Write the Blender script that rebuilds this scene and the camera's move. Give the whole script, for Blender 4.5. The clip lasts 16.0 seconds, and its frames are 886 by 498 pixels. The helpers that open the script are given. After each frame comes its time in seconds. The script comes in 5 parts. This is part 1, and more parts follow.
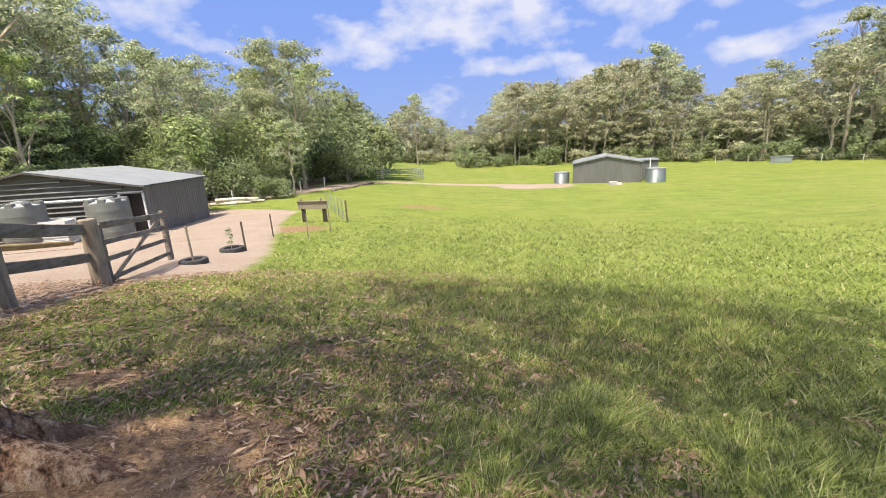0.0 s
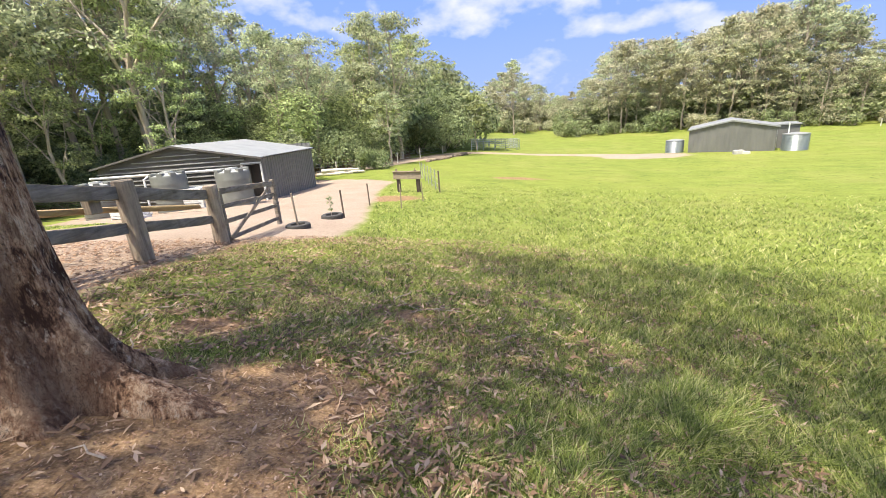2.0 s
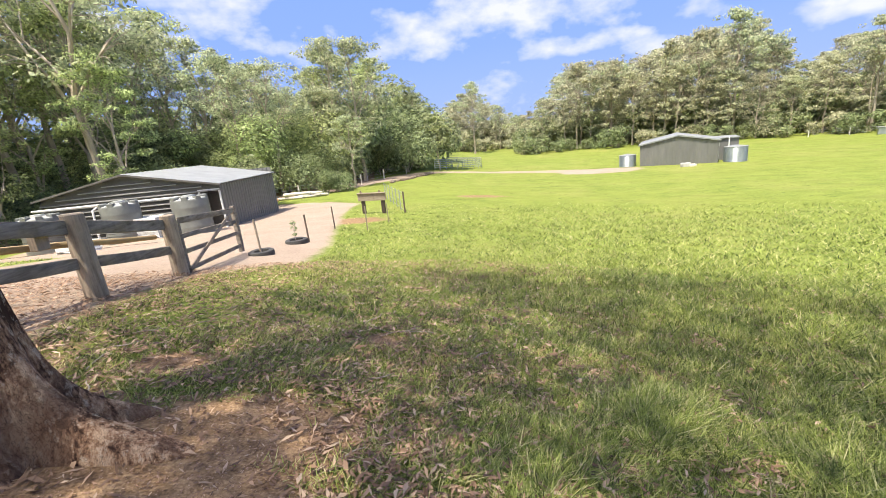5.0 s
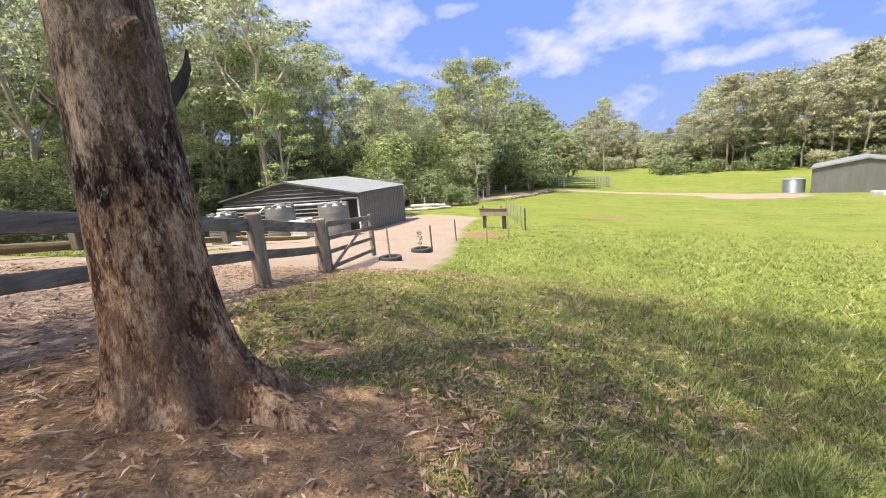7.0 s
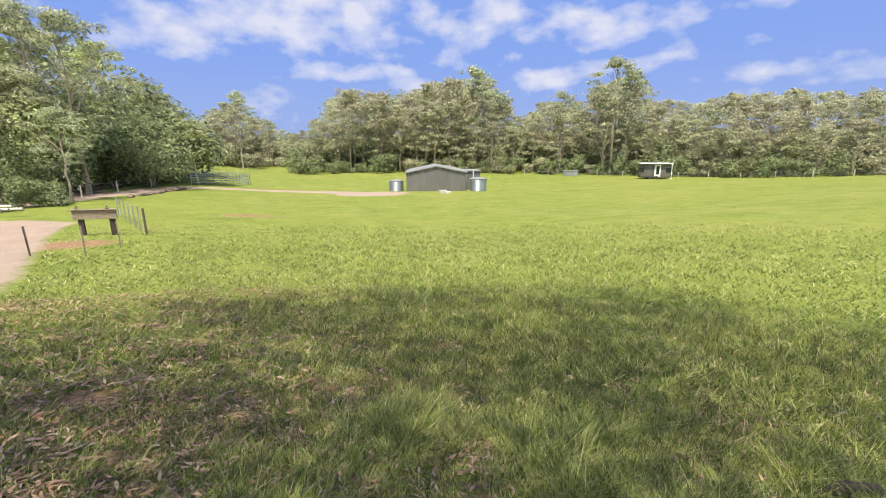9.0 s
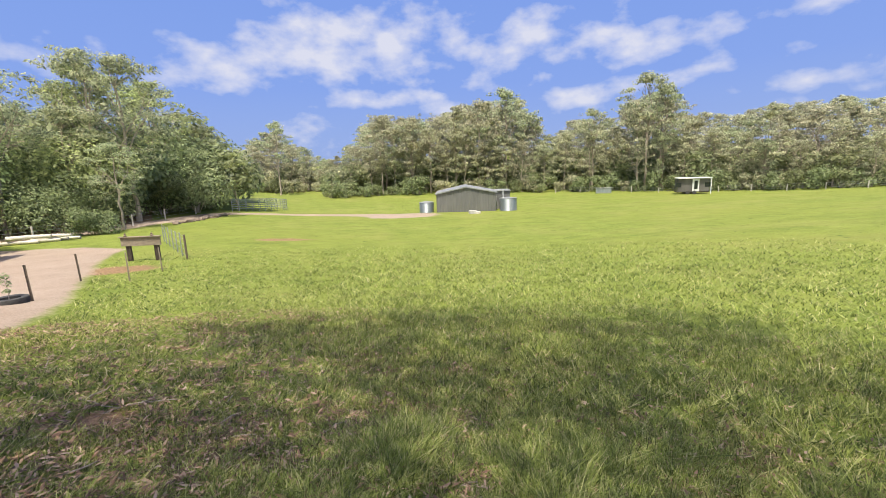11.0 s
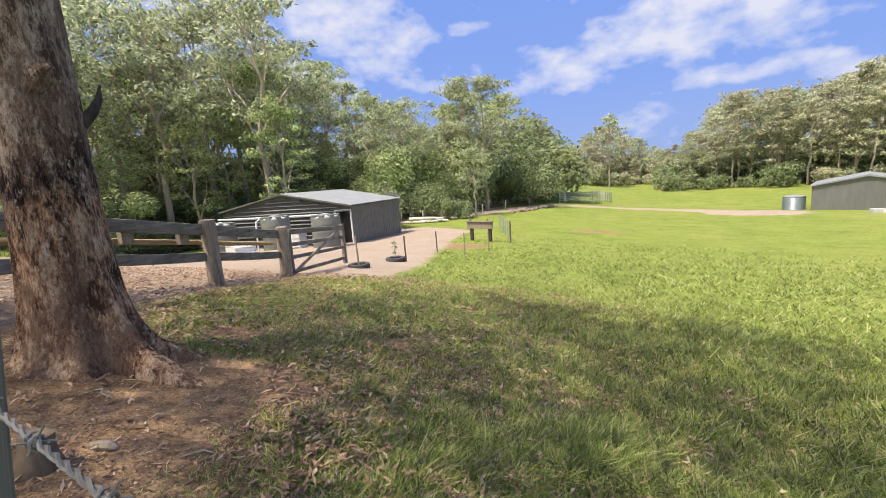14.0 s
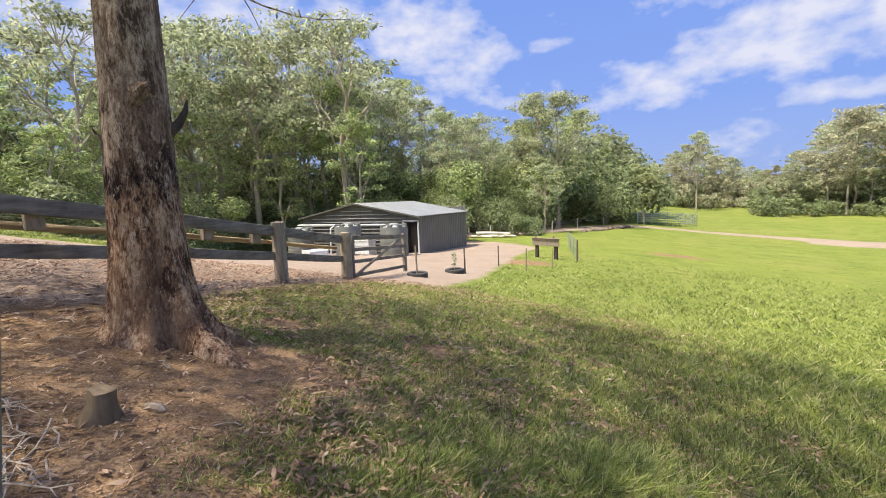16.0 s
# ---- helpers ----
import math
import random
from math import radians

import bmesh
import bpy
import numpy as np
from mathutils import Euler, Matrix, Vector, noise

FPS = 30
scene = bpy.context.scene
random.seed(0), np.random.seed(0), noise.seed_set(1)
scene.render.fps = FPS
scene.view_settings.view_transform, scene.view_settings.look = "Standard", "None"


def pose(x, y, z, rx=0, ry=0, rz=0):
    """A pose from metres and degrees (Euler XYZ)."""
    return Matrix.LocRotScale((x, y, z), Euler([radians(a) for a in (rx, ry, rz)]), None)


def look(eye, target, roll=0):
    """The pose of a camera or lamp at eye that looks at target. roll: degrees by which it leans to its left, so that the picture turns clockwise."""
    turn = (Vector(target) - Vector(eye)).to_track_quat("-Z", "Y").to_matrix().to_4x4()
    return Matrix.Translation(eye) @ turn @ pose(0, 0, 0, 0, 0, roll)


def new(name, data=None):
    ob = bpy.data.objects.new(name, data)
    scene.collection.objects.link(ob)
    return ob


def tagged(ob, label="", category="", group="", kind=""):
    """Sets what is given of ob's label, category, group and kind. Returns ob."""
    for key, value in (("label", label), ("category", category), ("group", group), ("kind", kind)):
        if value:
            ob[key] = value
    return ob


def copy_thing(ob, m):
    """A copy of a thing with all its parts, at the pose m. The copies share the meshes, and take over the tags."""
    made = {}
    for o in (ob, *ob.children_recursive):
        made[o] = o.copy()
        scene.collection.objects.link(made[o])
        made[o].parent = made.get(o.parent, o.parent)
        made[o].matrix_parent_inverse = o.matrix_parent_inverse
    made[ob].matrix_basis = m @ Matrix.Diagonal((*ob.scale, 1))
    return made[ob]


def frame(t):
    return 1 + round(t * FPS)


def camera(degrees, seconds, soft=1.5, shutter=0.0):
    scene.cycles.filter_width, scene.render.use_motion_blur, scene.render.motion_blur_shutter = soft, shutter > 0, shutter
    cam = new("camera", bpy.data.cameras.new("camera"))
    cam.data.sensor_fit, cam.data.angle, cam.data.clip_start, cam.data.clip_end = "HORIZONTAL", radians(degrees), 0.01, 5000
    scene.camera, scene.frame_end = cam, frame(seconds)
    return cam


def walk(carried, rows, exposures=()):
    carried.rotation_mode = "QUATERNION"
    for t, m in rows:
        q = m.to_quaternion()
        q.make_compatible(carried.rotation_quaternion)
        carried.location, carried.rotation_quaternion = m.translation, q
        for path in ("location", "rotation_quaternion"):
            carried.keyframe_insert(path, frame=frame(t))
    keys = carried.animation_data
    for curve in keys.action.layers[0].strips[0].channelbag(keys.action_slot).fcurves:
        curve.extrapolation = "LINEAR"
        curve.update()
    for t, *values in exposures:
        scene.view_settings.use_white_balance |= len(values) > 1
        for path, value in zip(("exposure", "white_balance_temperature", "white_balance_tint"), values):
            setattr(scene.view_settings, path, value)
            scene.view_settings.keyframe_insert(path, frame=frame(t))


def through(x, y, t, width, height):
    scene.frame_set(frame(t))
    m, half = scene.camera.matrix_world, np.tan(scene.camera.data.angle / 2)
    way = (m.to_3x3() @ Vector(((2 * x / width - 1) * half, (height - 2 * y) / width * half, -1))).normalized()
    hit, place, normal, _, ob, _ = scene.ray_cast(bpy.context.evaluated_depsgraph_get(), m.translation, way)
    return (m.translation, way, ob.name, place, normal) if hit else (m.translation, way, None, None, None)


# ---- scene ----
cam = camera(92.7, 16.0, 0.8)
PATH = [
    (0, (0.101, -0.214, 1.572), (0.202, 1.726, 1.096), -3.1),
    (0.5, (0.104, -0.128, 1.524), (0.061, 1.795, 0.976), -4.0),
    (1, (0.173, -0.057, 1.502), (-0.027, 1.849, 0.93), -3.0),
    (1.5, (0.18, -0.058, 1.499), (-0.125, 1.835, 0.929), -3.4),
    (2, (0.189, -0.052, 1.497), (-0.149, 1.834, 0.922), -4.6),
    (2.5, (0.188, -0.045, 1.495), (-0.156, 1.839, 0.918), -5.0),
    (3, (0.191, -0.048, 1.501), (-0.155, 1.837, 0.927), -5.6),
    (3.5, (0.198, -0.096, 1.535), (-0.148, 1.797, 0.989), -7.4),
    (4, (0.21, -0.093, 1.54), (-0.062, 1.817, 1.015), -8.1),
    (4.2, (0.203, -0.095, 1.533), (0.01, 1.823, 1.0), -6.6),
    (6.3, (0.18, -0.141, 1.559), (-0.1, 1.792, 1.132), -2.4),
    (6.5, (0.152, -0.161, 1.572), (-0.285, 1.747, 1.159), -2.9),
    (7, (0.1, -0.19, 1.563), (-0.605, 1.642, 1.179), -4.6),
    (7.5, (0.213, -0.161, 1.55), (0.046, 1.787, 1.128), -4.5),
    (8, (0.399, -0.139, 1.552), (1.06, 1.693, 1.097), -4.2),
    (8.5, (0.438, -0.129, 1.533), (1.23, 1.647, 1.066), -3.3),
    (9, (0.439, -0.134, 1.529), (1.259, 1.63, 1.065), -0.4),
    (9.5, (0.435, -0.126, 1.527), (1.287, 1.625, 1.072), 0.7),
    (9.7, (0.426, -0.12, 1.531), (1.161, 1.685, 1.08), -0.5),
    (11.8, (0.914, -0.305, 1.546), (1.55, 1.568, 1.251), -3.6),
    (12, (0.96, -0.291, 1.526), (1.312, 1.659, 1.252), -3.1),
    (12.5, (1.168, -0.285, 1.498), (1.208, 1.681, 1.132), -1.6),
    (13, (1.38, -0.277, 1.424), (0.91, 1.635, 1.074), -0.3),
    (13.5, (1.433, -0.297, 1.43), (0.737, 1.544, 1.076), -2.3),
    (14, (1.457, -0.37, 1.451), (0.709, 1.458, 1.136), -4.1),
    (14.5, (1.515, -0.402, 1.438), (0.529, 1.327, 1.239), -2.2),
    (15, (1.691, -0.339, 1.421), (0.639, 1.35, 1.217), -0.5),
    (15.5, (1.759, -0.327, 1.406), (0.705, 1.36, 1.196), -1.5),
    (16, (1.773, -0.321, 1.391), (0.733, 1.372, 1.161), -2.1),
]
EXPOSURES = [(0, 0.58), (1.5, 0.84), (4.2, 0.86), (6.4, 0.76), (8, 0.56), (9.7, 0.48), (12, 0.42), (13, 0.50), (16, 0.54)]
walk(cam, [(t, look(eye, target, roll)) for t, eye, target, roll in PATH], EXPOSURES)

# ---- world, sun, exposure ----
SUN_TO = Vector((0.24, 0.36, -1.0)).normalized()  # the way the sunlight travels
world = bpy.data.worlds.new("world")
scene.world = world
world.use_nodes = True
wn = world.node_tree.nodes
sky = wn.new("ShaderNodeTexSky")
sky.sky_type = "NISHITA"
sky.sun_disc = False
sky.sun_elevation = math.asin(-SUN_TO.z)
sky.sun_rotation = math.atan2(-SUN_TO.x, -SUN_TO.y)
sky.air_density, sky.dust_density, sky.ozone_density, sky.altitude = 1.0, 4.0, 1.0, 0
wn["Background"].inputs["Strength"].default_value = 0.15
world.node_tree.links.new(sky.outputs["Color"], wn["Background"].inputs["Color"])
sun = new("sun", bpy.data.lights.new("sun", "SUN"))
sun.data.energy, sun.data.angle, sun.data.color = 4.4, radians(0.55), (1.0, 0.93, 0.79)
sun.matrix_world = look((0, 0, 60), Vector((0, 0, 60)) + SUN_TO)


# ---- materials ----


class Nodes:
    """A short way to write node trees."""

    def __init__(self, name):
        self.mat = bpy.data.materials.new(name)
        self.mat.use_nodes = True
        self.t = self.mat.node_tree
        self.bsdf = self.t.nodes["Principled BSDF"]
        self.out = self.t.nodes["Material Output"]

    def n(self, kind, **inputs):
        node = self.t.nodes.new("ShaderNode" + kind)
        for key, value in inputs.items():
            self.put(node.inputs[key.replace("_", " ")], value)
        return node

    def put(self, socket, value):
        if isinstance(value, bpy.types.NodeSocket):
            self.t.links.new(value, socket)
        else:
            socket.default_value = value

    def coords(self, scale=(1, 1, 1)):
        m = self.n("Mapping")
        self.put(m.inputs["Vector"], self.n("TexCoord").outputs["Object"])
        m.inputs["Scale"].default_value = scale
        return m.outputs["Vector"]

    def world(self, scale=(1, 1, 1)):
        m = self.n("Mapping")
        self.put(m.inputs["Vector"], self.n("NewGeometry").outputs["Position"])
        m.inputs["Scale"].default_value = scale
        return m.outputs["Vector"]

    def noise(self, vec, scale, detail=4.0, rough=0.6):
        return self.n("TexNoise", Vector=vec, Scale=scale, Detail=detail, Roughness=rough).outputs["Fac"]

    def ramp(self, fac, *stops):
        r = self.n("ValToRGB")
        self.put(r.inputs["Fac"], fac)
        e = r.color_ramp.elements
        while len(e) < len(stops):
            e.new(0.5)
        for k, (pos, col) in zip(e, stops):
            k.position = pos
            k.color = (*col, 1) if len(col) == 3 else col
        return r.outputs["Color"]

    def mix(self, fac, a, b):
        m = self.t.nodes.new("ShaderNodeMix")
        m.data_type = "RGBA"
        self.put(m.inputs[0], fac)
        for i, v in ((6, a), (7, b)):
            self.put(m.inputs[i], (*v, 1) if isinstance(v, tuple) and len(v) == 3 else v)
        return m.outputs[2]

    def math(self, op, a, b=0.0, clamp=False):
        m = self.n("Math")
        m.operation, m.use_clamp = op, clamp
        self.put(m.inputs[0], a)
        self.put(m.inputs[1], b)
        return m.outputs[0]

    def bump(self, height, strength=0.5, distance=0.02):
        self.put(self.bsdf.inputs["Normal"], self.n("Bump", Height=height, Strength=strength, Distance=distance).outputs["Normal"])

    def done(self, color=None, rough=None, metal=None, spec=None):
        for key, v in (("Base Color", color), ("Roughness", rough), ("Metallic", metal), ("Specular IOR Level", spec)):
            if v is not None:
                self.put(self.bsdf.inputs[key], (*v, 1) if isinstance(v, tuple) and len(v) == 3 else v)
        return self.mat


def plain(name, lo, hi, rough=0.6, metal=0.0, scale=8.0, bump=0.15, stretch=(1, 1, 1), spec=0.4, fine=60.0):
    """A surface of two tones with grain at two scales."""
    k = Nodes(name)
    v = k.coords(stretch)
    a = k.noise(v, scale, 5)
    b = k.noise(v, fine, 3)
    mixd = k.math("ADD", k.math("MULTIPLY", a, 0.7), k.math("MULTIPLY", b, 0.3))
    col = k.ramp(mixd, (0.32, lo), (0.68, hi))
    k.bump(mixd, bump, 0.01)
    return k.done(col, rough, metal, spec)


def leafy(name, dark, light, through=0.35, dead=None):
    """Foliage: each leaf a tone of its own, some light shining through."""
    k = Nodes(name)
    geo = k.n("NewGeometry")
    tone = k.ramp(geo.outputs["Random Per Island"], (0.0, dark), (0.68, light), (1.0, dead or light))
    patch = k.noise(k.world(), 0.35, 3)
    info = k.n("ObjectInfo").outputs["Random"]
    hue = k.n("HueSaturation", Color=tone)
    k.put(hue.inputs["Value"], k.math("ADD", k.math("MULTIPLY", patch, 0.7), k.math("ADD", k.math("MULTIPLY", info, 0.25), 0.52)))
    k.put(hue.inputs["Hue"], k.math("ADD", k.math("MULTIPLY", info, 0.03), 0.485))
    col = hue.outputs["Color"]
    k.done(col, 0.55, 0.0, 0.35)
    tr = k.n("BsdfTranslucent", Color=col)
    m = k.n("MixShader", Fac=through)
    k.t.links.new(k.bsdf.outputs[0], m.inputs[1])
    k.t.links.new(tr.outputs[0], m.inputs[2])
    k.t.links.new(m.outputs[0], k.out.inputs["Surface"])
    return k.mat


def make_ground():
    k = Nodes("ground_soil_and_grass")
    v = k.world()
    big, mid, fine, grit = k.noise(v, 0.05, 4), k.noise(v, 0.6, 5), k.noise(v, 9.0, 5), k.noise(v, 55.0, 4)
    grass = k.ramp(k.math("ADD", k.math("MULTIPLY", mid, 0.40), k.math("MULTIPLY", fine, 0.60)),
                   (0.32, (0.088, 0.118, 0.020)), (0.50, (0.175, 0.214, 0.040)), (0.70, (0.262, 0.292, 0.066)))
    straw = k.noise(v, 0.16, 4, 0.6)
    grass = k.mix(k.ramp(big, (0.4, (0, 0, 0)), (0.68, (0.45, 0.45, 0.45))), grass, (0.225, 0.240, 0.050))
    grass = k.mix(k.ramp(straw, (0.50, (0, 0, 0)), (0.70, (0.50, 0.50, 0.50))), grass, (0.255, 0.245, 0.075))
    tuft = k.ramp(k.noise(v, 0.9, 3, 0.5), (0.58, (0, 0, 0)), (0.68, (0.40, 0.40, 0.40)))
    dash = k.ramp(k.noise(v, 2.6, 3, 0.6), (0.62, (0, 0, 0)), (0.68, (0.80, 0.80, 0.80)))
    grass = k.mix(tuft, grass, (0.125, 0.178, 0.032))
    grass = k.mix(dash, grass, (0.070, 0.098, 0.020))
    dirt = k.ramp(k.math("ADD", k.math("MULTIPLY", fine, 0.45), k.math("MULTIPLY", grit, 0.55)),
                  (0.36, (0.110, 0.066, 0.034)), (0.50, (0.255, 0.158, 0.084)), (0.66, (0.44, 0.30, 0.172)))
    stones = k.n("TexVoronoi", Vector=v, Scale=38.0)
    gravel = k.mix(0.45, k.ramp(stones.outputs["Color"], (0.1, (0.22, 0.16, 0.118)), (0.9, (0.42, 0.335, 0.265))),
                   k.ramp(mid, (0.3, (0.275, 0.205, 0.152)), (0.7, (0.40, 0.32, 0.25))))

    def mask(layer, soft):
        a = k.n("Attribute")
        a.attribute_name = layer
        m = k.math("ADD", a.outputs["Fac"], k.math("MULTIPLY", k.math("SUBTRACT", k.math("ADD", k.math("MULTIPLY", fine, 0.5), k.math("MULTIPLY", mid, 0.5)), 0.5), soft))
        return k.ramp(m, (0.42, (0, 0, 0)), (0.58, (1, 1, 1)))

    col = k.mix(mask("dirt", 1.2), grass, dirt)
    col = k.mix(mask("gravel", 0.6), col, gravel)
    k.bump(k.math("ADD", fine, k.math("MULTIPLY", grit, 0.6)), 0.6, 0.03)
    return k.done(col, 0.95, 0.0, 0.15)


def make_bark():
    k = Nodes("stringy_bark")
    v = k.coords((1, 1, 0.34))
    ridg, fine = k.noise(v, 8.0, 8, 0.72), k.noise(v, 48.0, 6, 0.7)
    both = k.math("ADD", k.math("MULTIPLY", ridg, 0.6), k.math("MULTIPLY", fine, 0.4))
    flake = k.noise(k.coords((1, 1, 0.42)), 24.0, 8, 0.78)
    height = k.n("SeparateXYZ", Vector=k.coords()).outputs["Z"]
    low = k.math("ADD", k.math("MULTIPLY", height, -0.9), k.math("MULTIPLY", k.noise(k.coords((1, 1, 0.5)), 3.0, 5, 0.7), 1.3))
    upper = k.ramp(both, (0.44, (0.095, 0.062, 0.044)), (0.50, (0.37, 0.255, 0.185)), (0.57, (0.62, 0.48, 0.37)))
    burnt = k.ramp(both, (0.46, (0.024, 0.015, 0.012)), (0.51, (0.155, 0.098, 0.070)), (0.58, (0.52, 0.40, 0.31)))
    lower = k.ramp(both, (0.435, (0.070, 0.036, 0.023)), (0.50, (0.38, 0.218, 0.130)), (0.575, (0.66, 0.465, 0.31)))
    top = k.ramp(k.math("SUBTRACT", low, -1.22), (0.40, (1, 1, 1)), (0.60, (0, 0, 0)))
    col = k.mix(top, burnt, upper)
    col = k.mix(k.ramp(k.math("ADD", low, 0.98), (0.46, (0, 0, 0)), (0.51, (1, 1, 1))), col, lower)
    col = k.mix(k.ramp(flake, (0.565, (0, 0, 0)), (0.595, (0.80, 0.80, 0.80))), col, (0.66, 0.52, 0.39))
    blotch = k.ramp(k.noise(k.coords((1, 1, 0.40)), 3.4, 6, 0.72), (0.50, (0, 0, 0)), (0.56, (0.70, 0.70, 0.70)))
    col = k.mix(blotch, col, (0.165, 0.094, 0.060))
    bent = k.n("VectorMath", Vector=k.coords((1, 1, 0.20)))
    bent.operation = "ADD"
    k.put(bent.inputs[1], k.n("TexNoise", Vector=k.coords((1, 1, 0.5)), Scale=9.0, Detail=3.0).outputs["Color"])
    plates = k.n("TexVoronoi", Vector=bent.outputs["Vector"], Scale=17.0)
    plates.feature = "DISTANCE_TO_EDGE"
    crack = k.ramp(plates.outputs["Distance"], (0.0, (0.75, 0.75, 0.75)), (0.055, (0, 0, 0)))
    col = k.mix(crack, col, (0.045, 0.026, 0.018))
    k.bump(k.math("ADD", both, k.math("MULTIPLY", flake, 0.5)), 1.0, 0.05)
    return k.done(col, 0.95, 0.0, 0.15)


def make_wood(name, lo, hi, axis=(1, 1, 0.08), moss=None):
    k = Nodes(name)
    v = k.coords(axis)
    grain, fine = k.noise(v, 22.0, 7, 0.65), k.noise(k.coords(), 5.0, 4)
    col = k.ramp(k.math("ADD", k.math("MULTIPLY", grain, 0.65), k.math("MULTIPLY", fine, 0.35)), (0.32, lo), (0.68, hi))
    if moss:
        col = k.mix(k.ramp(fine, (0.45, (0, 0, 0)), (0.7, (0.75, 0.75, 0.75))), col, moss)
    k.bump(grain, 0.7, 0.012)
    return k.done(col, 0.88, 0.0, 0.2)


def make_ribbed(name, lo, hi, rough=0.45, metal=0.0):
    k = Nodes(name)
    v = k.coords((1, 1, 0.25))
    stain, fine = k.noise(v, 1.3, 5), k.noise(k.coords(), 25.0, 3)
    col = k.ramp(k.math("ADD", k.math("MULTIPLY", stain, 0.75), k.math("MULTIPLY", fine, 0.25)), (0.3, lo), (0.7, hi))
    return k.done(col, rough, metal, 0.4)


GROUND = make_ground()
BARK = make_bark()
CHARRED = plain("charred_branch", (0.022, 0.016, 0.013), (0.095, 0.070, 0.056), 0.95, 0, 18, 0.6, (1, 1, 0.3))
PALE_BARK = plain("pale_gum_bark", (0.24, 0.19, 0.145), (0.56, 0.48, 0.38), 0.9, 0, 2.5, 0.5, (1, 1, 0.3))
GREY_WOOD = make_wood("weathered_grey_timber", (0.085, 0.070, 0.056), (0.33, 0.285, 0.235), (0.10, 0.10, 1.0))
GREY_POST = make_wood("weathered_post_timber", (0.14, 0.108, 0.078), (0.46, 0.375, 0.285))
PALE_WOOD = make_wood("peeled_pine_pole", (0.27, 0.185, 0.095), (0.50, 0.38, 0.22), (0.10, 0.10, 1.0))
MOSS_POST = make_wood("treated_mossy_post", (0.050, 0.046, 0.036), (0.36, 0.330, 0.265), (1, 1, 0.04), (0.150, 0.150, 0.095))
STUMP_WOOD = make_wood("cut_stump_wood", (0.095, 0.066, 0.042), (0.27, 0.200, 0.130))
WIRE = plain("galvanised_wire", (0.13, 0.115, 0.098), (0.34, 0.315, 0.28), 0.65, 0.25, 40, 0.2)
RUST = plain("rusty_iron", (0.085, 0.066, 0.052), (0.24, 0.185, 0.145), 0.8, 0.3, 25, 0.3)
RUBBER = plain("old_tyre_rubber", (0.030, 0.030, 0.030), (0.085, 0.08, 0.075), 0.85, 0, 12, 0.3)
WALL_GREY = make_ribbed("grey_sheet_wall", (0.125, 0.124, 0.118), (0.178, 0.176, 0.168))
WALL_DARK = make_ribbed("dark_sheet_wall", (0.085, 0.079, 0.073), (0.16, 0.150, 0.138))
ROOF_PALE = make_ribbed("pale_zinc_roof", (0.27, 0.275, 0.27), (0.38, 0.385, 0.375), 0.45, 0.3)
WHITE = plain("white_painted_trim", (0.62, 0.62, 0.60), (0.82, 0.82, 0.80), 0.5, 0, 6, 0.1)
TANK_GREY = plain("grey_poly_tank", (0.135, 0.142, 0.130), (0.195, 0.202, 0.186), 0.45, 0, 3, 0.1)
# Same plastic as the tank body, paler: sunlight on the lid put into colour.
TANK_SUNLIT = plain("sunlit_poly_tank_lid", (0.30, 0.305, 0.29), (0.42, 0.425, 0.405), 0.5, 0, 4, 0.1)
ZINC = make_ribbed("galvanised_tank", (0.24, 0.27, 0.29), (0.40, 0.43, 0.45), 0.4, 0.5)
CONCRETE = plain("concrete_slab", (0.36, 0.35, 0.33), (0.52, 0.50, 0.47), 0.85, 0, 3, 0.3)
DARK = plain("dark_inside", (0.015, 0.015, 0.016), (0.04, 0.04, 0.04), 0.8, 0, 3, 0.1)
GLASS = Nodes("window_glass").done((0.02, 0.025, 0.03), 0.06, 0.0, 0.6)
BOARD = make_wood("weathered_sign_board", (0.17, 0.135, 0.10), (0.36, 0.30, 0.235), (0.08, 0.08, 1.0))
STEEL = plain("galvanised_pipe", (0.26, 0.275, 0.28), (0.44, 0.455, 0.46), 0.5, 0.4, 8, 0.1)
PLASTIC = plain("white_plastic_crate", (0.55, 0.55, 0.54), (0.78, 0.78, 0.76), 0.5, 0, 6, 0.1)
ROCK = plain("brown_field_rock", (0.10, 0.075, 0.055), (0.30, 0.23, 0.18), 0.9, 0, 4, 0.6)
LOG = make_wood("bleached_log", (0.42, 0.38, 0.33), (0.76, 0.70, 0.61), (0.10, 0.10, 1.0))
# Paler than real gum leaves: brightness for self-shaded crowns put into the colour.
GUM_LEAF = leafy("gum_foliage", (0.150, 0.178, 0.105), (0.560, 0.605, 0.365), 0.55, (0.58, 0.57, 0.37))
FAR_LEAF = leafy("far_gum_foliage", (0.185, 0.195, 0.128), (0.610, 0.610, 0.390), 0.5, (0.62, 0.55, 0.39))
FRESH_LEAF = leafy("fresh_green_foliage", (0.165, 0.205, 0.090), (0.570, 0.645, 0.290), 0.55)
SHRUB_LEAF = leafy("dark_understorey_foliage", (0.110, 0.135, 0.068), (0.330, 0.370, 0.175), 0.45)
GRASS_LEAF = leafy("grass_blades", (0.050, 0.074, 0.016), (0.385, 0.440, 0.098), 0.42, (0.62, 0.56, 0.30))
DRY_LEAF = leafy("fallen_dry_leaves", (0.10, 0.055, 0.030), (0.36, 0.222, 0.130), 0.1, (0.55, 0.41, 0.285))
TWIG = plain("dry_twigs", (0.22, 0.175, 0.135), (0.52, 0.44, 0.36), 0.9, 0, 20, 0.2)


